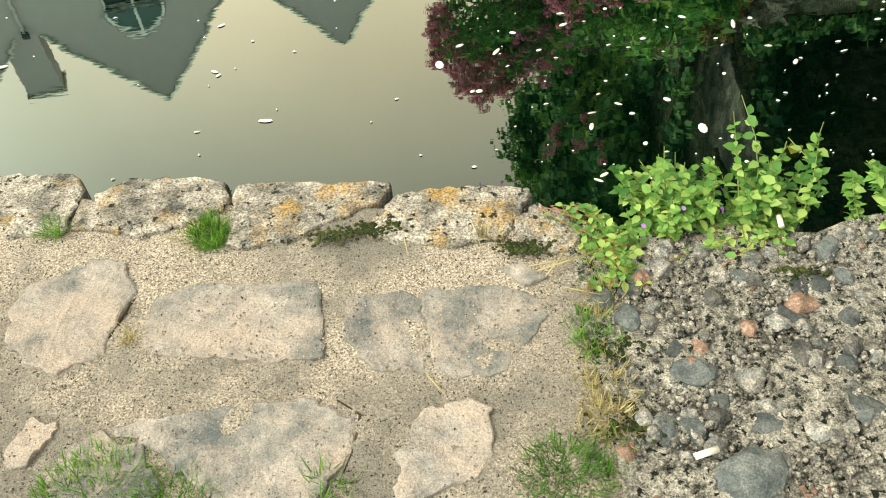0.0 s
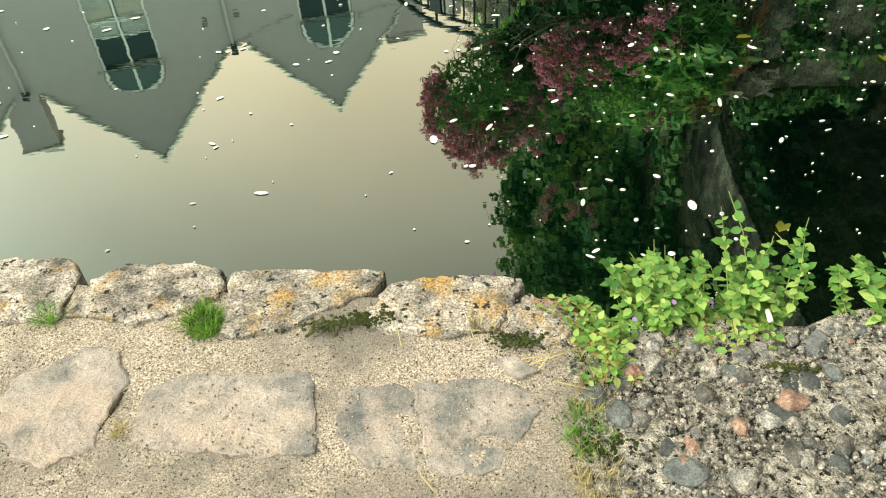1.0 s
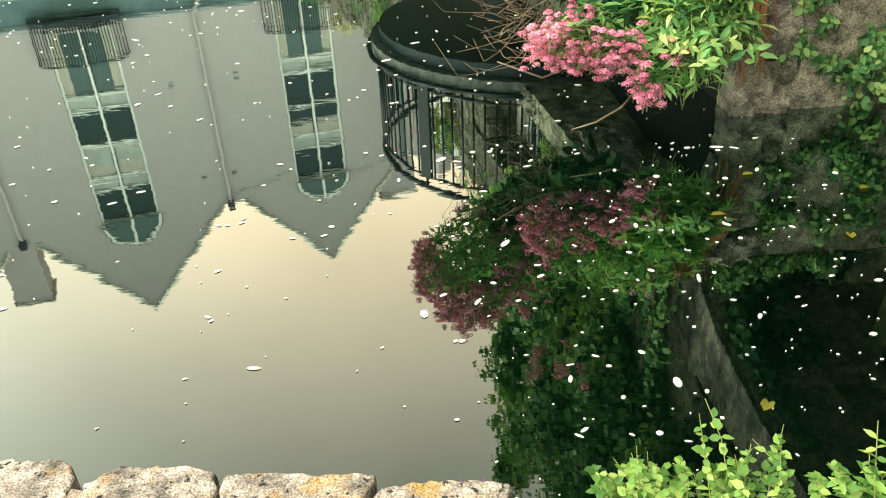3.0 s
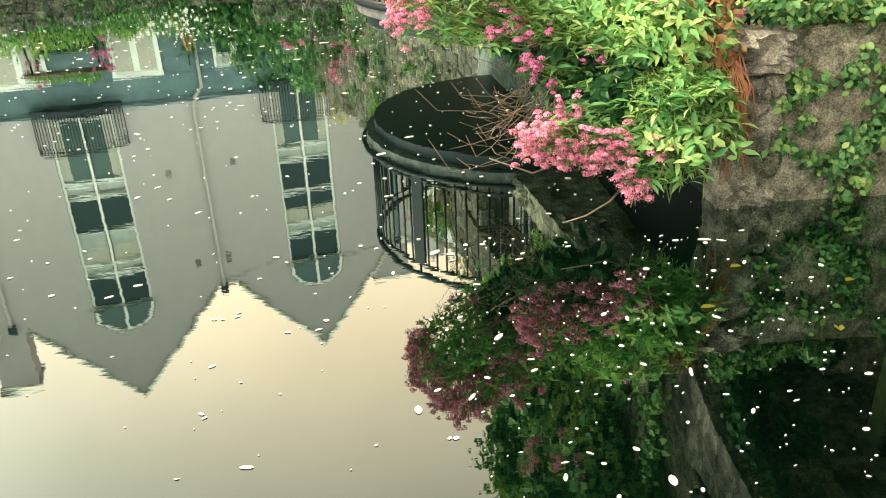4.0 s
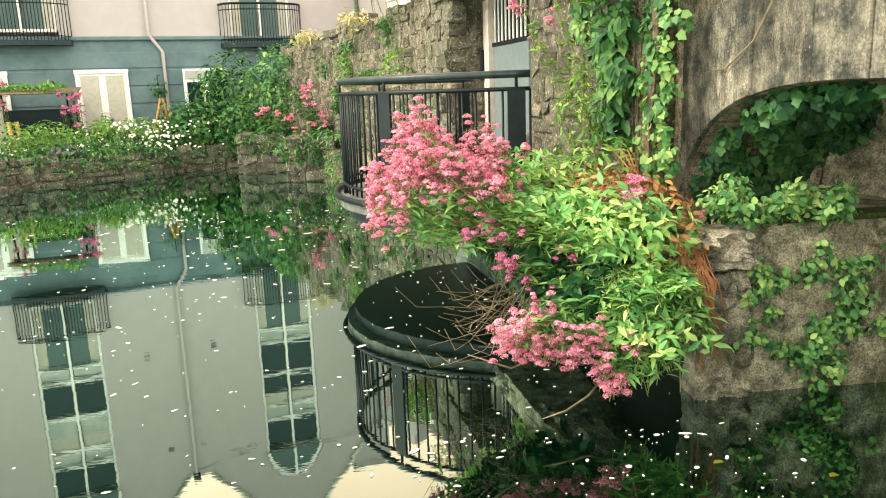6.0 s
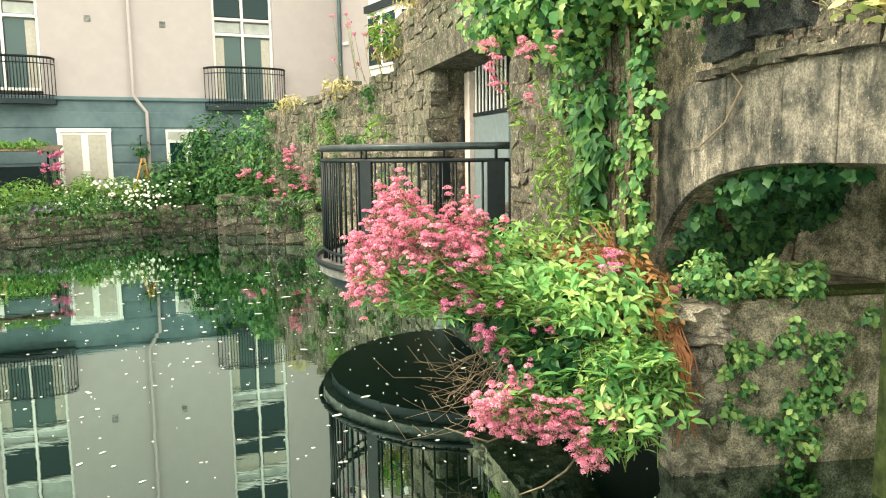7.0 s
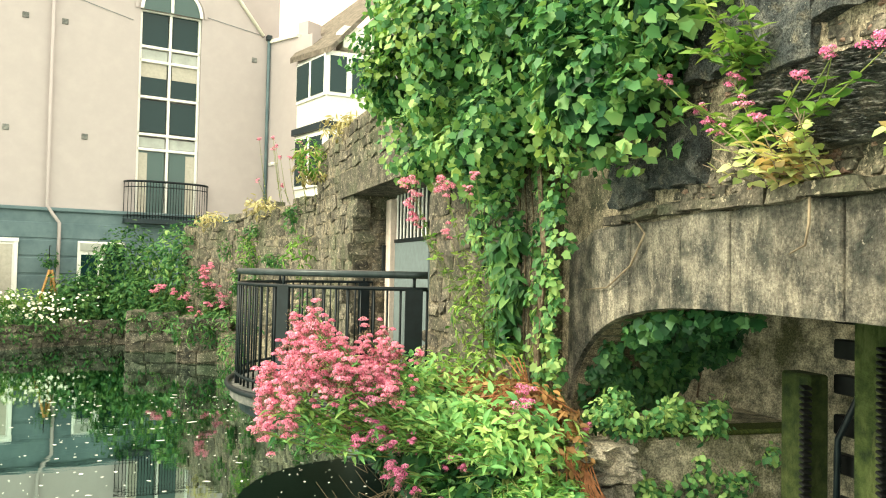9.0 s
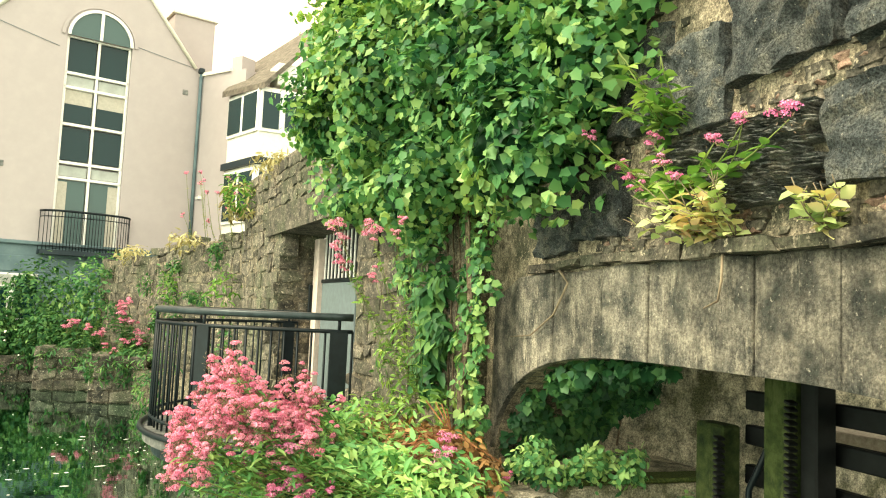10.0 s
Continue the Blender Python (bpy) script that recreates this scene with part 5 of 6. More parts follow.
tubes("stem", [([(2.2 + 0.2 * k, 4.72, 1.05), (2.15 + 0.22 * k, 4.7, 1.35), (2.2 + 0.25 * k, 4.6, 1.6)], 0.008) for k in range(5)], M_BARK, hang, "thin brown ivy stems", sides=5)
low = thing("ledge_plants", "leafy green plants growing from the ledge and wall joints", "plants")
cr = random.Random(41)
blobs = [(60, (cr.uniform(1.95, 2.75), cr.uniform(3.8, 4.15), 1.0 + abs(cr.gauss(0, 0.07))), (0.09, 0.08, 0.06)) for k in range(22)]
blobs += [(46, (2.13 + cr.gauss(0, .08), 3.8, 0.52 + cr.gauss(0, .11)), (0.07, 0.06, 0.06)) for k in range(10)]
blobs += [(46, (2.62 + cr.gauss(0, .12), 3.82, 0.45 + cr.gauss(0, .18)), (0.07, 0.07, 0.07)) for k in range(24)]
leaf_mass("leaves", blobs, ROUND, 0.046, M_IVY, low, droop=0.3, lump=0.06, lean=(0, -0.6, 0), inner=0.1)
# Second layer behind and below, its darker colour painting the shade between leaves.
leaf_mass("shade_leaves", [(n // 2, (x, y + 0.06, z - 0.04), r) for n, (x, y, z), r in blobs], OVAL, 0.05, M_IVY_SHADE, low, droop=0.5, lump=0.06, lean=(0, -0.6, 0), inner=0.1)

# ---- pink valerian ----


def umbel(P, N, centre, radius, count, squash=0.75):
    d = R.normal(size=(count, 3))
    d /= np.linalg.norm(d, axis=1, keepdims=True)
    d[:, 2] = np.abs(d[:, 2]) - 0.25
    P.append(np.asarray(centre) + d * radius * (0.75 + 0.25 * R.rand(count, 1)) * (1, 1, squash))
    N.append(d + R.normal(size=d.shape) * 0.25)


def blossom(name, heads, material, parent, size=0.016, per=95, tall=0.75):
    """Flower heads, each a knot of smaller tufts of florets over a dull calyx."""
    P, N, C = [], [], []
    for x, y, z, r in heads:
        for k in range(6):
            o = R.normal(size=3) * r * (0.45, 0.45, 0.6 * tall)
            umbel(P, N, (x + o[0], y + o[1], z + o[2]), r * 0.5, per // 6 + 6)
        C.append(np.array((x, y, z - r * 0.35)) + R.normal(size=(max(8, per // 6), 3)) * r * 0.42)
    P, N, C = np.concatenate(P), np.concatenate(N), np.concatenate(C)
    scattered("calyx", *LANCE, C, turns(R.normal(size=C.shape), R.normal(size=C.shape) + [0, 0, 1.5]), size * (1.6 + 1.2 * R.rand(len(C), 1)), M_CALYX, parent, "dull brown-green calyx and stalks")
    return scattered(name, *TINY, P, turns(N, R.normal(size=P.shape)), size * (0.7 + 0.6 * R.rand(len(P), 1)), material, parent)


def leafy_stems(name, ends, bases, parent, material=M_VALLEAF, leaf=0.075, pairs=9, stem=M_STEM, thick=0.0045, sag=0.1, template=LANCE):
    """Curving stems from bases to ends with leaves in pairs up each one."""
    runs, P, N, T = [], [], [], []
    for b, e in zip(bases, ends):
        b, e = Vector(b), Vector(e)
        mid = (b + e) / 2 + Vector((R.normal() * 0.03, R.normal() * 0.03, -sag * (e - b).length + R.normal() * 0.02))
        pts = [b * (1 - t) ** 2 + mid * 2 * t * (1 - t) + e * t ** 2 for t in (0, .25, .5, .75, 1)]
        runs.append((pts, [thick, thick, thick * .9, thick * .8, thick * .6]))
        for k in range(pairs):
            t = 0.15 + 0.8 * k / pairs
            p = b * (1 - t) ** 2 + mid * 2 * t * (1 - t) + e * t ** 2
            ang = R.rand() * 6.28
            for s in (0, math.pi):
                d = np.array([math.cos(ang + s), math.sin(ang + s), 0.25 + 0.3 * R.normal()])
                P.append(p)
                T.append(d)
                N.append(np.array([0, 0, 1.0]) + R.normal(size=3) * 0.35)
    tubes("stem_growth", runs, stem, parent, sides=4)
    P, N, T = np.array(P), np.array(N), np.array(T)
    return scattered(name, *template, P, turns(N, T), leaf * (0.6 + 0.7 * R.rand(len(P), 1)), material, parent)


val = thing("valerian_bush", "large pink valerian bush hanging over the quay's edge", "flowering bush")
cr = random.Random(17)
heads = []
for k in range(175):                      # the dense upper mass
    u, v = cr.random(), cr.random()
    x = 0.02 + 0.82 * u
    hi = 1.6 - 1.1 * abs(x - 0.3) ** 1.25 if x > 0.3 else 1.6 - 1.3 * (0.3 - x)
    lo_ = 1.08 + 0.1 * x if x > 0.22 else 0.86 + 0.5 * abs(0.15 - x)
    heads.append((x, 5.0 + cr.uniform(-0.35, 0.45) - 0.3 * (1 - v), lo_ + (hi - lo_) * v ** 0.8, cr.uniform(0.04, 0.066)))
heads += [(cr.uniform(0.7, 1.15), 5.05 + cr.uniform(-.2, .3), cr.uniform(1.28, 1.48), cr.uniform(0.04, 0.055)) for k in range(9)]
heads += [(cr.uniform(0.5, 1.05), 5.0 + cr.uniform(-.4, .3), cr.uniform(1.1, 1.36), cr.uniform(0.035, 0.055)) for k in range(26)]
heads += [(0.33, 5.0, 1.66, 0.05), (0.22, 5.0, 1.58, 0.05), (0.72, 5.2, 1.47, 0.07), (0.95, 5.2, 1.3, 0.07), (1.0, 5.3, 1.2, 0.06), (0.88, 5.3, 1.38, 0.04)]
heads = [(0.02 + (x - 0.02) * 0.88, y * 0.88, 1.8 + (z - 1.8) * 0.88, r * 0.88) for x, y, z, r in heads]
low_heads = [(0.62 + 0.56 * cr.random(), 3.58 + cr.uniform(-.1, .12), 0, cr.uniform(0.036, 0.056)) for k in range(50)]
low_heads = [(x, y, 0.58 - 0.34 * (x - 0.62) + cr.uniform(-0.12, 0.1), r) for x, y, z, r in low_heads]
low_heads += [(1.22, 3.5, 0.27, 0.06), (1.27, 3.52, 0.24, 0.05), (1.17, 3.5, 0.25, 0.05), (1.31, 3.58, 0.46, 0.055), (1.36, 3.58, 0.44, 0.045), (0.82, 3.62, 0.7, 0.03), (0.92, 3.62, 0.66, 0.04)]
single = [(0.56, 4.3, 0.98, 0.055), (0.62, 4.3, 0.93, 0.05), (0.74, 4.25, 0.98, 0.05), (0.8, 4.2, 0.9, 0.055), (0.7, 4.0, 0.8, 0.05), (0.78, 4.0, 0.76, 0.045), (0.9, 4.2, 0.85, 0.03), (1.05, 4.1, 0.83, 0.04),
          (1.12, 4.05, 0.8, 0.03), (0.5, 4.5, 0.9, 0.05), (1.5, 4.1, 1.21, 0.065), (1.53, 4.1, 1.15, 0.06), (1.84, 3.95, 1.04, 0.025), (0.45, 4.6, 1.0, 0.06), (0.36, 4.7, 0.95, 0.06), (0.84, 4.3, 1.05, 0.05)]
single += [(0.58, 3.95, 1.16, 0.056), (0.63, 3.95, 1.04, 0.056), (0.69, 3.95, 0.98, 0.056), (0.52, 3.95, 1.0, 0.048), (0.72, 3.95, 0.85, 0.056), (0.77, 3.95, 0.82, 0.048), (0.83, 3.95, 0.99, 0.03), (1.04, 3.95, 0.89, 0.033), (1.12, 3.95, 0.83, 0.026), (1.4, 3.9, 1.16, 0.063), (1.42, 3.9, 1.08, 0.056), (0.85, 3.95, 0.71, 0.033), (0.99, 3.95, 0.65, 0.048)]
blossom("pale_blossom", heads, M_PINK, val, 0.0085, per=400, tall=1.5)
# Shade inside the bush is painted with these darker leaves.
leaf_mass("under_leaves", [(900, (0.7, 4.5, 0.98), (0.32, 0.3, 0.14)), (1600, (1.0, 4.5, 0.85), (0.38, 0.5, 0.18)), (700, (1.15, 3.95, 0.62), (0.3, 0.2, 0.28))], OVAL, 0.1, M_IVY_SHADE, val, "shaded inner leaves", inner=0.2)
blossom("low_blossom", low_heads, M_PINK, val, 0.0078, per=420, tall=1.3)
blossom("single_blossom", single, M_MAGENTA, val, 0.008, per=340, tall=1.0)
ends, bases = [], []
for k in range(260):
    t = cr.random()
    b = (1.2 + 0.55 * (1 - t) + cr.uniform(-.15, .1), 4.0 + 1.5 * t, 0.86 + cr.uniform(0, .1))
    if k < 90:
        e = (b[0] - cr.uniform(0.05, 0.75), b[1] - cr.uniform(0.0, 0.5), cr.uniform(0.95, 1.32) - 0.12 * (1 - t))
    elif k < 170:
        e = (b[0] - cr.uniform(-0.05, 0.35), 3.75 + cr.uniform(-0.12, 0.3), cr.uniform(0.55, 1.0))
    else:
        b = (1.3 + cr.uniform(0, 0.42), 3.85, 0.8)
        e = (b[0] + cr.uniform(-0.2, 0.12), 3.6 + cr.uniform(-0.12, 0.08), cr.uniform(0.12, 0.75))
    ends.append(e)
    bases.append(b)
for h in heads[::2] + low_heads + single:
    ends.append(h[:3])
    bases.append((min(1.4, h[0] + 0.55), max(h[1] + 0.1, 3.85), max(0.6, min(0.9, h[2] - 0.1))))
leafy_stems("leaves", ends, bases, val, leaf=0.085, pairs=12, template=LANCE)
leaf_mass("top_leaves", [(1500, (1.0, 4.65, 1.06), (0.5, 0.6, 0.16)), (1300, (1.3, 4.12, 0.88), (0.36, 0.4, 0.2)), (1000, (1.45, 3.72, 0.52), (0.2, 0.14, 0.38))], WIDE_LANCE, 0.082, M_VALLEAF, val, "bright green valerian leaves", inner=0.6, up=-0.2, lump=0.4, lean=(-0.3, -0.4, 0.2), droop=-0.1)
runs = []
for k in range(46):                      # dead twigs that droop over the water, forked and crooked
    b = Vector((1.05 + cr.uniform(-.2, .3), 4.0 + cr.uniform(-.1, 0.9), 0.75 + cr.uniform(-.1, .05)))
    e = Vector((b.x - cr.uniform(0.2, 0.75), b.y - cr.uniform(-0.1, 0.5), cr.uniform(0.36, 0.8)))
    low_ = -cr.uniform(0.08, 0.28)
    pts = [b + (e - b) * t + Vector((cr.gauss(0, .025), cr.gauss(0, .03), low_ * math.sin(math.pi * t) + cr.gauss(0, .018))) for t in (0, .2, .4, .6, .8, 1)]
    runs.append((pts, [.0028, .0028, .0024, .002, .0016, .0009]))
    f = pts[3]
    runs.append(([f, f + Vector((cr.uniform(-.12, .02), cr.uniform(-.08, .08), cr.uniform(-.06, .06))), f + Vector((cr.uniform(-.2, -.05), cr.uniform(-.12, .12), cr.uniform(-.05, .1)))], [.0025, .002, .001]))
runs += [([(1.1, 3.9, .6), (.9, 3.75, .36), (.7, 3.65, .33), (.47, 3.6, .44)], [.009, .008, .006, .003]), ([(1.3, 3.75, .3), (1.1, 3.6, .17), (.95, 3.5, .14), (.82, 3.45, .13)], [.007, .006, .005, .003])]
tubes("twig_tangle", runs, M_TWIG, val, "dry bare twigs", sides=4)
dead = thing("dead_leaves", "heap of dry orange-brown leaves and stems on the quay", "dead leaves", kind="stuff")
leaf_mass("leaves", [(620, (1.55, 4.5, 1.12), (0.3, 0.5, 0.1)), (260, (1.68, 4.1, 1.05), (0.16, 0.25, 0.08)), (120, (1.66, 3.85, 0.92), (0.17, 0.15, 0.14)), (24, (1.75, 3.76, 0.7), (0.1, 0.08, 0.22)), (300, (1.4, 5.0, 1.1), (0.3, 0.4, 0.14))], OVAL, 0.06, M_DEADLEAF, dead, lump=0.05)
runs = [([(1.7 + cr.uniform(-.1, .1), 3.85, 0.95), (1.72 + cr.uniform(-.12, .12), 3.72, .7), (1.74 + cr.uniform(-.1, .15), 3.72, .35 + cr.uniform(-.2, .2))], .004) for k in range(26)]
runs += [([(1.3 + cr.uniform(-.1, .4), 4.3 + cr.uniform(-.3, .7), 1.12 + cr.uniform(-.02, .05)), (1.5 + cr.uniform(-.1, .2), 4.3 + cr.uniform(-.2, .5), 1.2), (1.72 + cr.uniform(-.1, .1), 4.3 + cr.uniform(-.3, .4), 1.1)], .003) for k in range(40)]
runs += [([(1.75 + cr.uniform(-.1, .1), 4.6 + cr.uniform(-.2, .2), 0.95), (1.72, 4.6, 1.15), (1.66 + cr.uniform(-.1, .1), 4.5 + cr.uniform(-.3, .3), 1.35)], .005) for k in range(4)]
tubes("stalk_litter", runs, M_REDSTEM, dead, "reddish dry stalks", sides=4)
wv_ = thing("platform_weeds", "yellow-green weeds between the platform and the wall", "weeds", kind="stuff")
leaf_mass("leaves", [(420, (1.45, 5.7, 1.05), (0.35, 0.4, 0.25)), (260, (1.65, 5.1, 1.15), (0.2, 0.4, 0.25)), (300, (1.72, 5.9, 1.6), (0.15, 0.3, 0.5))], LANCE, 0.09, M_LEAF, wv_, lump=0.15)

# valerian and yellowing plants on the bridge wall
top = thing("wall_valerian", "valerian with magenta heads rooted in the wall joints", "flowering plant")
hp = [(2.0, 2.72, 2.72), (1.98, 2.95, 2.65), (1.97, 2.85, 2.58), (1.97, 2.6, 2.6), (1.97, 2.52, 2.52), (1.97, 2.78, 2.52), (1.95, 2.25, 2.62), (1.95, 1.88, 2.62), (1.95, 2.1, 2.66), (1.9, 3.1, 2.8)]
blossom("blossom", [(x - 0.08, y, z, 0.034 + 0.018 * (i == 7)) for i, (x, y, z) in enumerate(hp)], M_MAGENTA, top, 0.0075, per=200)
leafy_stems("leaves", [(x - .08, y, z - .02) for x, y, z in hp] * 2 + [(1.8, 2.9, 2.9), (1.78, 2.7, 3.0), (1.8, 2.5, 3.0), (1.75, 2.75, 3.1), (1.8, 2.6, 2.85)] * 3,
            [(2.03, 2.55 + 0.03 * (i % 9), 2.45 if i < 20 else 2.75) for i in range(35)], top, M_LEAF, 0.08, 6, template=OVAL, thick=0.003)
yel = thing("yellow_plant", "pale yellow-green plant with orange leaves in a joint", "plant")
leafy_stems("leaves", [(1.82 + cr.uniform(-.05, .1), cr.uniform(2.15, 2.75), cr.uniform(2.3, 2.52)) for k in range(26)] + [(1.9, cr.uniform(1.7, 1.95), cr.uniform(2.28, 2.42)) for k in range(7)],
            [(2.02, 2.3 + 0.04 * (k % 8), 2.24 + 0.02 * (k % 3)) for k in range(26)] + [(2.03, 1.85, 2.24)] * 7, yel, M_YELLOWLEAF, 0.068, 5, M_TWIG, 0.003, 0.05, ROUND)
tubes("hanging_root", [([(2.0, 2.36, 2.25), (1.98, 2.34, 2.1), (1.98, 2.36, 2.02), (1.99, 2.46, 1.99)], [.006, .006, .005, .003])], M_TWIG, yel, "bare pale hanging root", sides=5)
tubes("hanging_root", [([(2.01, 3.75, 2.2), (2.0, 3.62, 2.12), (2.01, 3.8, 1.95), (2.01, 4.1, 1.82), (2.01, 4.4, 1.8)], [.007, .007, .006, .005, .003])], M_TWIG, yel, "bare pale hanging root", sides=5)
dv = thing("doorway_valerian", "valerian sprays growing in front of the doorway", "flowering plant")
hp = [(0.9, 4.6, 2.45, .045), (0.93, 4.6, 2.36, .045), (1.1, 4.6, 2.47, .045), (1.28, 4.6, 2.43, .022), (1.15, 4.6, 2.14, .028), (1.3, 4.5, 2.5, .022), (0.93, 4.62, 2.26, .035), (1.14, 4.62, 2.4, .04), (0.96, 4.6, 2.2, .025)]
blossom("blossom", [(x, y, z, r * 1.4) for x, y, z, r in hp], M_PINK, dv, 0.009, per=240, tall=1.1)
leafy_stems("leaves", [h[:3] for h in hp] * 2, [(1.55, 4.75 + 0.03 * (k % 5), 1.25 + 0.1 * (k % 3)) for k in range(18)], dv, M_LEAF, 0.045, 9, template=OVAL, thick=0.0018)

# ---- garden across the water ----
shrubs = [((-3.4, 20.2, 1.75), (1.0, 0.8, 1.15), "dark bushy evergreen shrub against the wall"), ((-1.9, 19.2, 2.0), (0.9, 0.7, 1.05), "ivy-clad shrub on the wall's end"),
          ((-4.3, 19.6, 1.1), (0.75, 0.6, 0.6), "rounded green shrub at the water's edge"), ((-2.9, 19.0, 1.0), (0.7, 0.5, 0.6), "dark leafy shrub over the water")]
for c, r, text in shrubs:
    s = thing("shrub", text, "shrub", "garden shrubs")
    leaf_mass("foliage", [(1500, c, r), (700, (c[0], c[1], c[2] * 0.9), [v * 0.7 for v in r])], OVAL, 0.13, M_SHRUB if c[0] != -1.9 else M_IVY, s, lump=0.3)
bed = thing("flower_bed", "mixed bed of green plants and white daisies on the terrace", "flower bed", kind="stuff")
bb = []
for k in range(26):
    t = k / 25
    i = min(int(t * 6), 5)
    p = lerp(T_PTS[i + 1], T_PTS[min(i + 2, 7)], t * 6 - i)
    bb.append((190, (p[0] - 0.1, p[1] + 0.55, 0.65 + 0.12 * math.sin(k * 2.3)), (0.5, 0.4, 0.3)))
leaf_mass("foliage", bb, LANCE, 0.13, M_SHRUB, bed, lump=0.2)
bb2 = [(60, (c[0] + cr.uniform(-.3, .3) + 0.1, c[1] - 0.55 + cr.uniform(-.1, .2), cr.uniform(0.25, 0.7)), (cr.uniform(.25, .5), 0.2, cr.uniform(.15, .3))) for n, c, r in bb for j in range(2)]
leaf_mass("trailing_leaves", bb2, OVAL, 0.09, M_SHRUB, bed, "trailing plants over the terrace wall", lump=0.15, droop=0.9)
bb3 = [(170, (c[0] + cr.uniform(-.4, .4), c[1] + cr.uniform(.2, 1.2), cr.uniform(0.7, 1.15)), (cr.uniform(.25, .5), 0.3, cr.uniform(.2, .4))) for n, c, r in bb for j in range(2)]
leaf_mass("tall_leaves", bb3, LANCE, 0.13, M_LEAF, bed, lump=0.15)
P = np.array([(cr.gauss(-5.1, 0.6), 18.5 + cr.uniform(-.3, .5), 0) for k in range(170)] + [(cr.uniform(-9.5, -5.5), 0, 0) for k in range(60)])
P[170:, 1] = [16.9 + 0.95 * (x + 7.2) + cr.uniform(0, .5) for x in P[170:, 0]]
P[:, 2] = [0.6 + cr.uniform(0, 0.65) * (1 if i < 170 else 0.3) for i in range(len(P))]
scattered("daisies", *FLORET, P, turns(np.tile([0, -.7, .7], (len(P), 1)) + R.normal(size=P.shape) * .3, R.normal(size=P.shape)), 0.055 * (0.6 + 0.7 * R.rand(len(P), 1)), M_PETALWHITE, bed, "white daisies")
P2 = np.array([(cr.uniform(-7.2, -6.3), 17.5 + cr.uniform(-.2, .3), 0.62 + cr.uniform(0, .2)) for k in range(60)])
scattered("violet_bloom", *FLORET, P2, turns(R.normal(size=P2.shape) + [0, -.8, .5], R.normal(size=P2.shape)), 0.05, M_VIOLET, bed)
pv = thing("pier_valerian", "pink valerian growing on the stone piers", "flowering plant")
hp = [(-2.0 + cr.uniform(-.4, .3), 17.7, 1.35 + cr.uniform(-.2, .3), .09) for k in range(6)] + [(-0.95 + cr.uniform(-.3, .4), 16.2, 1.45 + cr.uniform(-.4, .4), .1) for k in range(12)] + [(-1.5, 16.6, 1.0, .08), (-1.3, 16.0, .95, .08)]
blossom("blossom", hp, M_PINK, pv, 0.024, per=140)
leafy_stems("leaves", [h[:3] for h in hp] * 3, [(h[0] + 0.1, h[1] + 0.2, 0.75) for h in hp] * 3, pv, M_SHRUB, 0.15, 7)
leaf_mass("low_leaves", [(500, (-1.0, 16.0, 0.85), (0.55, 0.5, 0.25)), (400, (-0.3, 15.2, 0.7), (0.7, 0.7, 0.4)), (400, (-2.1, 18.0, 0.95), (0.5, 0.4, 0.2)), (400, (-0.45, 15.0, 0.3), (0.4, 0.4, 0.35)), (260, (-1.2, 15.4, 0.62), (0.45, 0.16, 0.28)), (200, (-2.4, 17.5, 0.7), (0.5, 0.14, 0.2)), (200, (-1.65, 15.8, 0.6), (0.14, 0.35, 0.25))], LANCE, 0.13, M_SHRUB, pv)

swing = thing("garden_swing_seat", "canopied garden swing seat hung with pink flowers", "swing seat")
sx, sy = -7.75, 19.0
for dx_ in (-0.85, 0.85):
    for dy_ in (-0.4, 0.4):
        tubes("leg", [([(sx + dx_, sy + dy_, 0.5), (sx + dx_ * 0.95, sy + dy_ * 0.4, 2.0)], 0.025)], M_IRON, swing)
part("canopy", box(pose(sx, sy, 2.02, 6, 0, 15), 2.0, 1.1, 0.05, 0.02), M_BARK, swing, "faded brown canopy")
part("seat", box(pose(sx, sy, 0.95, 0, 0, 15), 1.5, 0.5, 0.08, 0.02), M_DARKPAINT, swing)
part("backrest", box(pose(sx - 0.05, sy + 0.25, 1.3, 10, 0, 15), 1.5, 0.06, 0.6, 0.02), M_DARKPAINT, swing)
cp = thing("canopy_creeper", "low creeper growing over the swing seat's canopy", "creeper")
leaf_mass("leaves", [(150, (sx - 0.6 + 0.4 * k, sy - 0.3, 2.1 + 0.03 * (k % 2)), (0.3, 0.3, 0.08)) for k in range(4)], OVAL, 0.08, M_GRASS, cp, lump=0.05)
sf = thing("hanging_roses", "pink roses climbing beside the swing seat", "roses")
hp = [(sx + 0.9 + cr.uniform(-.2, .3), sy - .3, 1.5 + cr.uniform(-.5, .5), .06) for k in range(14)] + [(sx - 0.7 + cr.uniform(-.3, .3), sy - .3, 1.8 + cr.uniform(-.2, .5), .05) for k in range(7)]
blossom("blossom", hp, M_MAGENTA, sf, 0.045, per=30)
leafy_stems("leaves", [h[:3] for h in hp], [(h[0], h[1] + .1, 0.55) for h in hp], sf, M_SHRUB, 0.12, 8)
easel = thing("wooden_trestle", "leaning orange wooden trestle in the garden", "trestle")
for a_, b_ in (((-5.35, 19.6, 0.55), (-5.05, 19.7, 1.75)), ((-4.75, 19.6, 0.55), (-5.0, 19.7, 1.75)), ((-5.05, 20.0, 0.55), (-5.03, 19.75, 1.7))):
    tubes("leg", [([a_, b_], 0.035)], M_WOOD, easel, sides=4)
for x, y in ((-8.0, 18.2), (-7.85, 18.25)):
    stake = thing("wooden_stake", "short orange wooden stake in the flower bed", "stake", "stakes")
    tubes("shaft", [([(x, y, 0.5), (x - 0.05, y, 1.35)], 0.05)], M_WOOD, stake, sides=5)
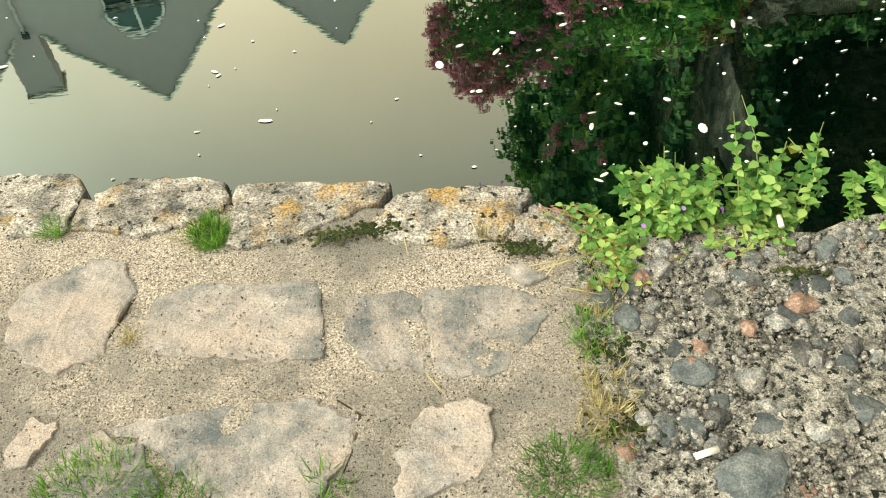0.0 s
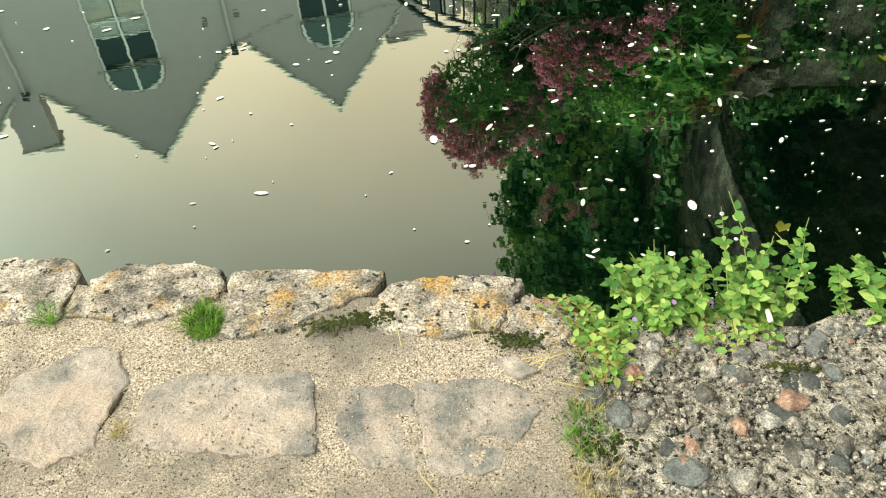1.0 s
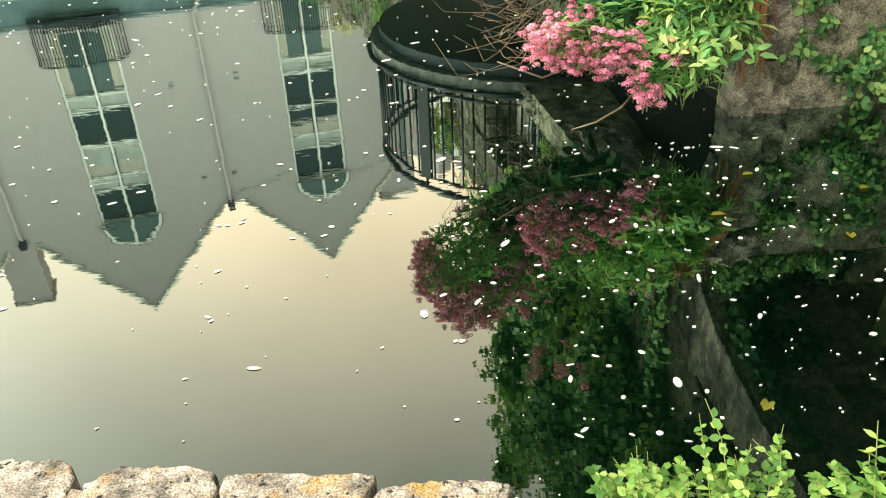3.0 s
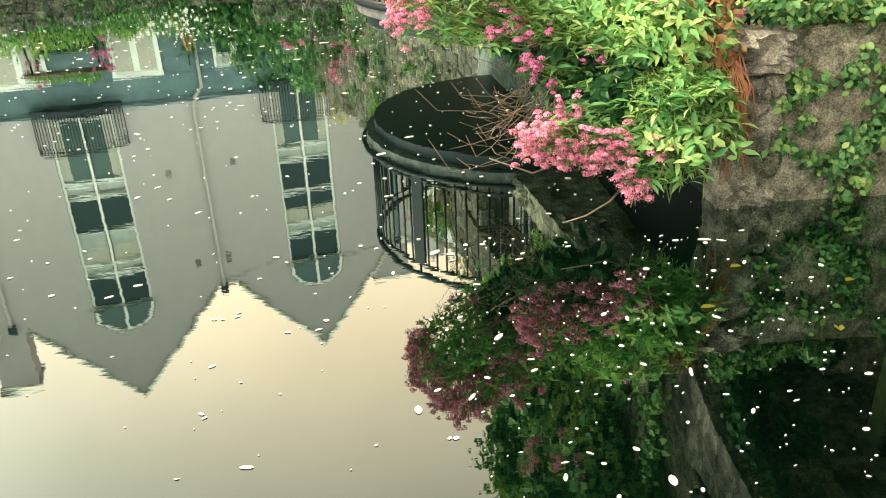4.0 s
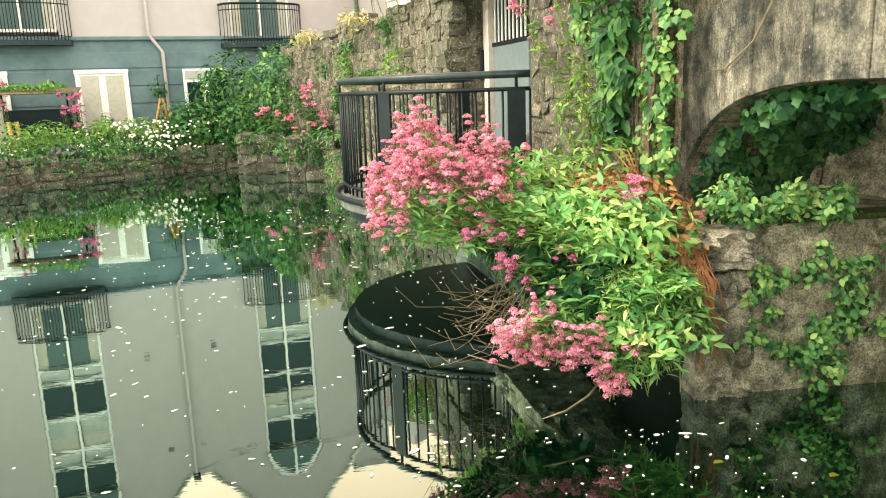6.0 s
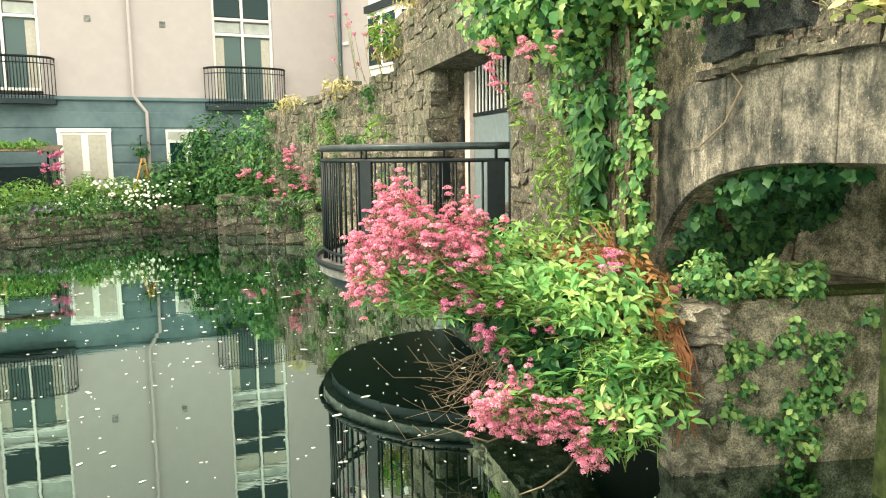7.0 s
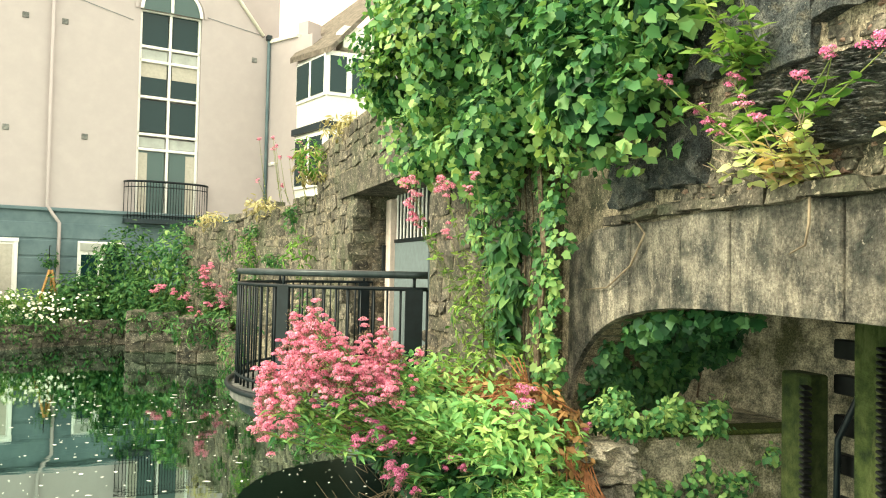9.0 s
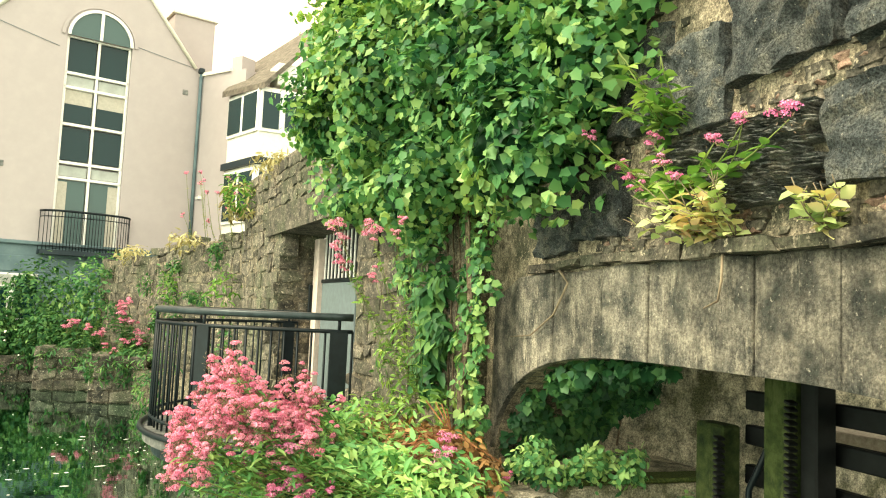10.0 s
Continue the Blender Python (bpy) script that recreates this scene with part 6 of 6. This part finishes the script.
pot = thing("hanging_basket", "hanging basket with trailing plants on the wall", "hanging basket")
leaf_mass("plants", [(160, (-5.35, 20.8, 1.95), (0.22, 0.2, 0.2))], OVAL, 0.09, M_SHRUB, pot)
tubes("bracket", [([(-5.35, 21.0, 2.35), (-5.35, 20.8, 2.35), (-5.35, 20.8, 2.05)], 0.012)], M_IRON, pot)
wt = thing("wall_top_plants", "wild plants and pink sprays along the wall tops", "plants", kind="stuff")
leaf_mass("leaves", [(260, (0.75, 12.6, 3.6), (0.4, 0.35, 0.35)), (160, (1.1, 11.0, 4.05), (0.3, 0.6, 0.12)), (200, (-0.1, 14.6, 3.05), (0.3, 0.8, 0.12)), (200, (-1.2, 17.3, 2.95), (0.3, 0.9, 0.12))], LANCE, 0.13, M_STRAW, wt)
leaf_mass("green_leaves", [(240, (0.7, 12.5, 3.7), (0.35, 0.3, 0.3)), (150, (0.6, 13.2, 2.2), (0.3, 0.5, 0.4)), (160, (-0.3, 15.2, 2.2), (0.2, 0.5, 0.4))], LANCE, 0.12, M_GRASS, wt)
sp = [(0.5 + cr.uniform(-.7, .4), 13.0 + cr.uniform(-.4, .6), 3.5 + cr.uniform(-.2, .6), .035) for k in range(14)]
blossom("blossom", sp, M_PINK, wt, 0.02, per=40)
leafy_stems("spray_leaves", [h[:3] for h in sp], [(h[0] + 0.15, h[1] + 0.1, 3.0) for h in sp], wt, M_STRAW, 0.05, 5, thick=0.006)
wp_ = [(90, (F_A[0] + (F_B[0] - F_A[0]) * t - 0.1, F_A[1] + (F_B[1] - F_A[1]) * t - 0.05, cr.uniform(1.0, 2.9)), (0.14, 0.2, cr.uniform(.1, .3))) for t in [cr.random() for k in range(22)]]
leaf_mass("face_plants", wp_, OVAL, 0.08, M_SHRUB, wt, lump=0.15)

# ---- near bank plants and litter ----
def tuft(x, y, n, r, h, material, name, label, z=BANK):
    t = thing(name, label, "grass", "grass tufts")
    ang, rad = R.rand(n) * 6.283, r * np.sqrt(R.rand(n))
    P = np.stack([x + rad * np.cos(ang), y + rad * np.sin(ang), np.full(n, z)], 1)
    out = np.stack([np.cos(ang), np.sin(ang), np.zeros(n)], 1)
    T = out * 0.3 * R.rand(n, 1) + [0, 0, 0.8] + R.normal(size=P.shape) * 0.45
    scattered("grass", *BLADE, P, turns(np.cross(T, np.cross(out, T)) + 1e-3, T), h * (0.5 + 0.7 * R.rand(n, 1)), material, t)
    return t


for x, y, n, r, h, material, text in ((-0.335, 0.775, 420, 0.028, 0.03, M_GRASS, "bright green grass tuft in a mortar joint"), (-0.36, 0.775, 60, 0.03, 0.025, M_STRAW, "dry straw grass beside the green tuft"),
                                      (-0.572, 0.812, 160, 0.018, 0.026, M_GRASS, "small weed tuft between coping stones"), (-0.4, 0.372, 1300, 0.075, 0.022, M_GRASS, "broad grass tuft between flagstones"),
                                      (-0.31, 0.352, 700, 0.055, 0.02, M_GRASS, "low grass beside the flagstones"), (-0.145, 0.372, 90, 0.025, 0.03, M_GRASS, "small grass tuft among the stones"),
                                      (0.112, 0.365, 600, 0.05, 0.024, M_GRASS, "leafy grass patch on the wall top"), (-0.415, 0.6, 30, 0.01, 0.028, M_STRAW, "dry blades beside a flagstone"),
                                      (0.17, 0.56, 150, 0.03, 0.026, M_GRASS, "grass strip along the concrete's edge"), (0.175, 0.5, 150, 0.03, 0.026, M_STRAW, "yellow dry grass along the joint"),
                                      (0.165, 0.43, 160, 0.032, 0.026, M_STRAW, "yellow dry grass along the joint"), (0.195, 0.6, 140, 0.03, 0.025, M_STRAW, "straw grass along the joint"),
                                      (0.06, 0.728, 50, 0.02, 0.03, M_STRAW, "dry grass on the coping"), (0.55, 0.53, 50, 0.02, 0.02, M_STRAW, "dry moss grass on the concrete"), (0.185, 0.53, 200, 0.03, 0.022, M_GRASS, "green grass strip along the joint"), (0.18, 0.46, 200, 0.03, 0.022, M_STRAW, "yellowed grass strip along the joint"), (0.2, 0.64, 160, 0.03, 0.024, M_GRASS, "low green growth along the joint"), (0.155, 0.39, 170, 0.03, 0.022, M_GRASS, "green grass strip near the litter"), (0.205, 0.69, 120, 0.03, 0.024, M_STRAW, "dry strands beside the coping")):
    tuft(x, y, n, r, h, material, "grass_tuft", text)
mossy = thing("moss_patches", "dark moss cushions in the stone joints", "moss", kind="stuff")
cr = random.Random(23)
for x, y, n in ((-0.1, 0.76, 110), (0.11, 0.7, 90), (0.21, 0.52, 80), (-0.16, 0.75, 60), (0.2, 0.42, 60), (0.55, 0.42, 50), (0.45, 0.62, 40)):
    bm = bmesh.new()
    for k in range(n * 2):
        s = cr.uniform(0.0006, 0.0019)
        bmesh.ops.create_icosphere(bm, subdivisions=1, radius=s, matrix=pose(x + cr.gauss(0, .02), y + cr.gauss(0, .008), BANK + 0.008) @ Matrix.Diagonal((2.2, 1.8, 0.7, 1)))
    part("cushion", bm, M_MOSS, mossy, smooth=True)
pel = thing("wall_weed", "light green leafy weed growing over the wall's edge", "weed")
cr = random.Random(31)
ends, bases = [], []
for k in range(60):
    a = cr.random()
    b = (0.29 + 0.17 * a, 0.715 + cr.uniform(-.012, .01), BANK)
    ends.append((0.27 + 0.24 * a + cr.uniform(-.03, .03), 0.76 + cr.uniform(-.05, .07), BANK + cr.uniform(0.0, 0.075)))
    bases.append(b)
ends += [(0.435, 0.86, 0.79), (0.425, 0.85, 0.77), (0.55, 0.83, 0.755), (0.545, 0.82, 0.74), (0.29, 0.82, 0.72), (0.26, 0.79, 0.69), (0.5, 0.82, 0.74), (0.585, 0.77, 0.7), (0.59, 0.76, 0.7)]
bases += [(0.4, 0.72, BANK), (0.41, 0.71, BANK), (0.48, 0.715, BANK), (0.49, 0.71, BANK), (0.3, 0.72, BANK), (0.29, 0.72, BANK), (0.46, 0.715, BANK), (0.57, 0.705, BANK), (0.575, 0.705, BANK)]
leafy_stems("leaves", ends, bases, pel, M_LEAF, 0.0165, 13, M_STEM, 0.0011, 0.05, ROUND)
toad = thing("creeping_toadflax", "creeping toadflax with tiny violet flowers", "weed")
ends = [(0.215 + cr.gauss(0, .02), 0.65 + cr.uniform(-.06, .08), BANK + 0.02) for k in range(30)] + [(0.38 + cr.gauss(0, .06), 0.67 + cr.gauss(0, .02), BANK + 0.015) for k in range(16)] + [(0.17 + cr.uniform(-.05, .05), 0.765, BANK + 0.02) for k in range(10)]
leafy_stems("leaves", ends, [(0.25 + cr.uniform(-.03, .03), 0.7, BANK) if i < 30 or i > 45 else (0.42, 0.7, BANK) for i in range(56)], toad, M_LEAF, 0.013, 7, M_REDSTEM, 0.0007, 0.02, ROUND)
P3 = np.array([(0.25 + cr.random() * 0.2, 0.725 + cr.uniform(-.03, .03), BANK + cr.uniform(.02, .05)) for k in range(9)] + [(0.09, 0.81, BANK + .03), (0.06, 0.81, BANK + .03)])
scattered("violet_bloom", *FLORET, P3, turns(R.normal(size=P3.shape) + [0, -.5, 1], R.normal(size=P3.shape)), 0.006, M_VIOLET, toad)
fern = thing("fern", "small green fern at the wall's edge", "fern")
ends = [(0.63 + cr.uniform(-.03, .07), 0.78 + cr.uniform(-.04, .04), BANK + cr.uniform(.03, .1)) for k in range(8)]
leafy_stems("fronds", ends, [(0.645, 0.71, BANK)] * 8, fern, M_LEAF, 0.02, 14, M_STEM, 0.0012, 0.05, OVAL)
for x, y, t, l in ((0.262, 0.373, 14, 0.027), (0.458, 0.7, 80, 0.02)):
    b = thing("cigarette_end", "off-white discarded cigarette end on the concrete", "cigarette end", "cigarette ends")
    tubes("paper", [([Vector((x, y, BANK + 0.02)) - Vector((math.cos(radians(t)), math.sin(radians(t)), 0)) * l / 2, Vector((x, y, BANK + 0.02)) + Vector((math.cos(radians(t)), math.sin(radians(t)), 0)) * l / 2], 0.004)], M_PAPER, b, sides=8)
straws = thing("straws", "loose dry straws lying on the stones", "straw", kind="stuff")
tubes("stalk_litter", [([(x, y, BANK + .014), (x + math.cos(a) * l, y + math.sin(a) * l, BANK + .016)], .001) for x, y, a, l in
                 [(0.12, 0.65, 0.3, 0.09), (0.11, 0.66, 0.1, 0.06), (-0.05, 0.7, 1.7, 0.03), (0.13, 0.64, 0.9, 0.05), (0.15, 0.62, -.4, .05), (-0.03, 0.5, -1, .03)]], M_STRAW, straws, sides=4)

# ---- foam and leaves on the water ----
foam = thing("foam_flecks", "white foam flecks drifting on the water", "foam", kind="stuff")
cr = random.Random(77)
P, S, A = [], [], []
for k in range(1500):
    if k < 270:
        x, y = cr.uniform(0.1, 2.0), cr.uniform(0.9, 3.6)
    else:
        x, y = cr.uniform(-6, 1.9), 0.9 + 11 * cr.random() ** 1.4
    s = 0.0035 + 0.009 * cr.random() ** 3 + (0.006 if cr.random() < 0.04 else 0)
    s *= 0.7 + 0.12 * y
    P.append((x, y, 0.003))
    S.append((s * cr.choice((cr.uniform(0.8, 1.3), cr.uniform(0.9, 1.5), cr.uniform(1.3, 2.6))), s * cr.uniform(0.6, 1.0), 0.004))
    A.append(cr.gauss(0.3, 0.6))
A = np.array(A)
Z_, O_ = np.zeros(len(A)), np.ones(len(A))
rot = np.stack([np.stack([np.cos(A), -np.sin(A), Z_], 1), np.stack([np.sin(A), np.cos(A), Z_], 1), np.stack([Z_, Z_, O_], 1)], 1)
oct_ = [(math.cos(i * math.pi / 4), math.sin(i * math.pi / 4), 0) for i in range(8)]
S = np.array(S)
V = np.einsum("nij,nkj->nki", rot, np.concatenate([np.asarray(oct_), [[0, 0, 1]]])[None] * S[:, None, :]) + np.array(P)[:, None, :]
F = (np.array([(i, (i + 1) % 8, 8) for i in range(8)])[None] + (np.arange(len(P)) * 9)[:, None, None]).reshape(-1, 3)
me = bpy.data.meshes.new("flecks")
me.from_pydata(V.reshape(-1, 3), [], F.tolist())
mesh_ob("flecks", me, M_FOAM, foam)
for x, y, t in ((1.27, 2.75, 10), (1.0, 1.6, 50), (2.0, 2.9, 30), (1.75, 2.5, 70), (1.55, 3.1, 20)):
    lf = thing("floating_leaf", "yellow-green leaf floating on the dark water", "leaf", "floating leaves")
    scattered("blade", *OVAL, np.array([(x, y, 0.006)]), turns(np.array([[0, 0.1, 1.0]]), np.array([[math.cos(radians(t)), math.sin(radians(t)), 0]])), 0.085, M_SUNK, lf)
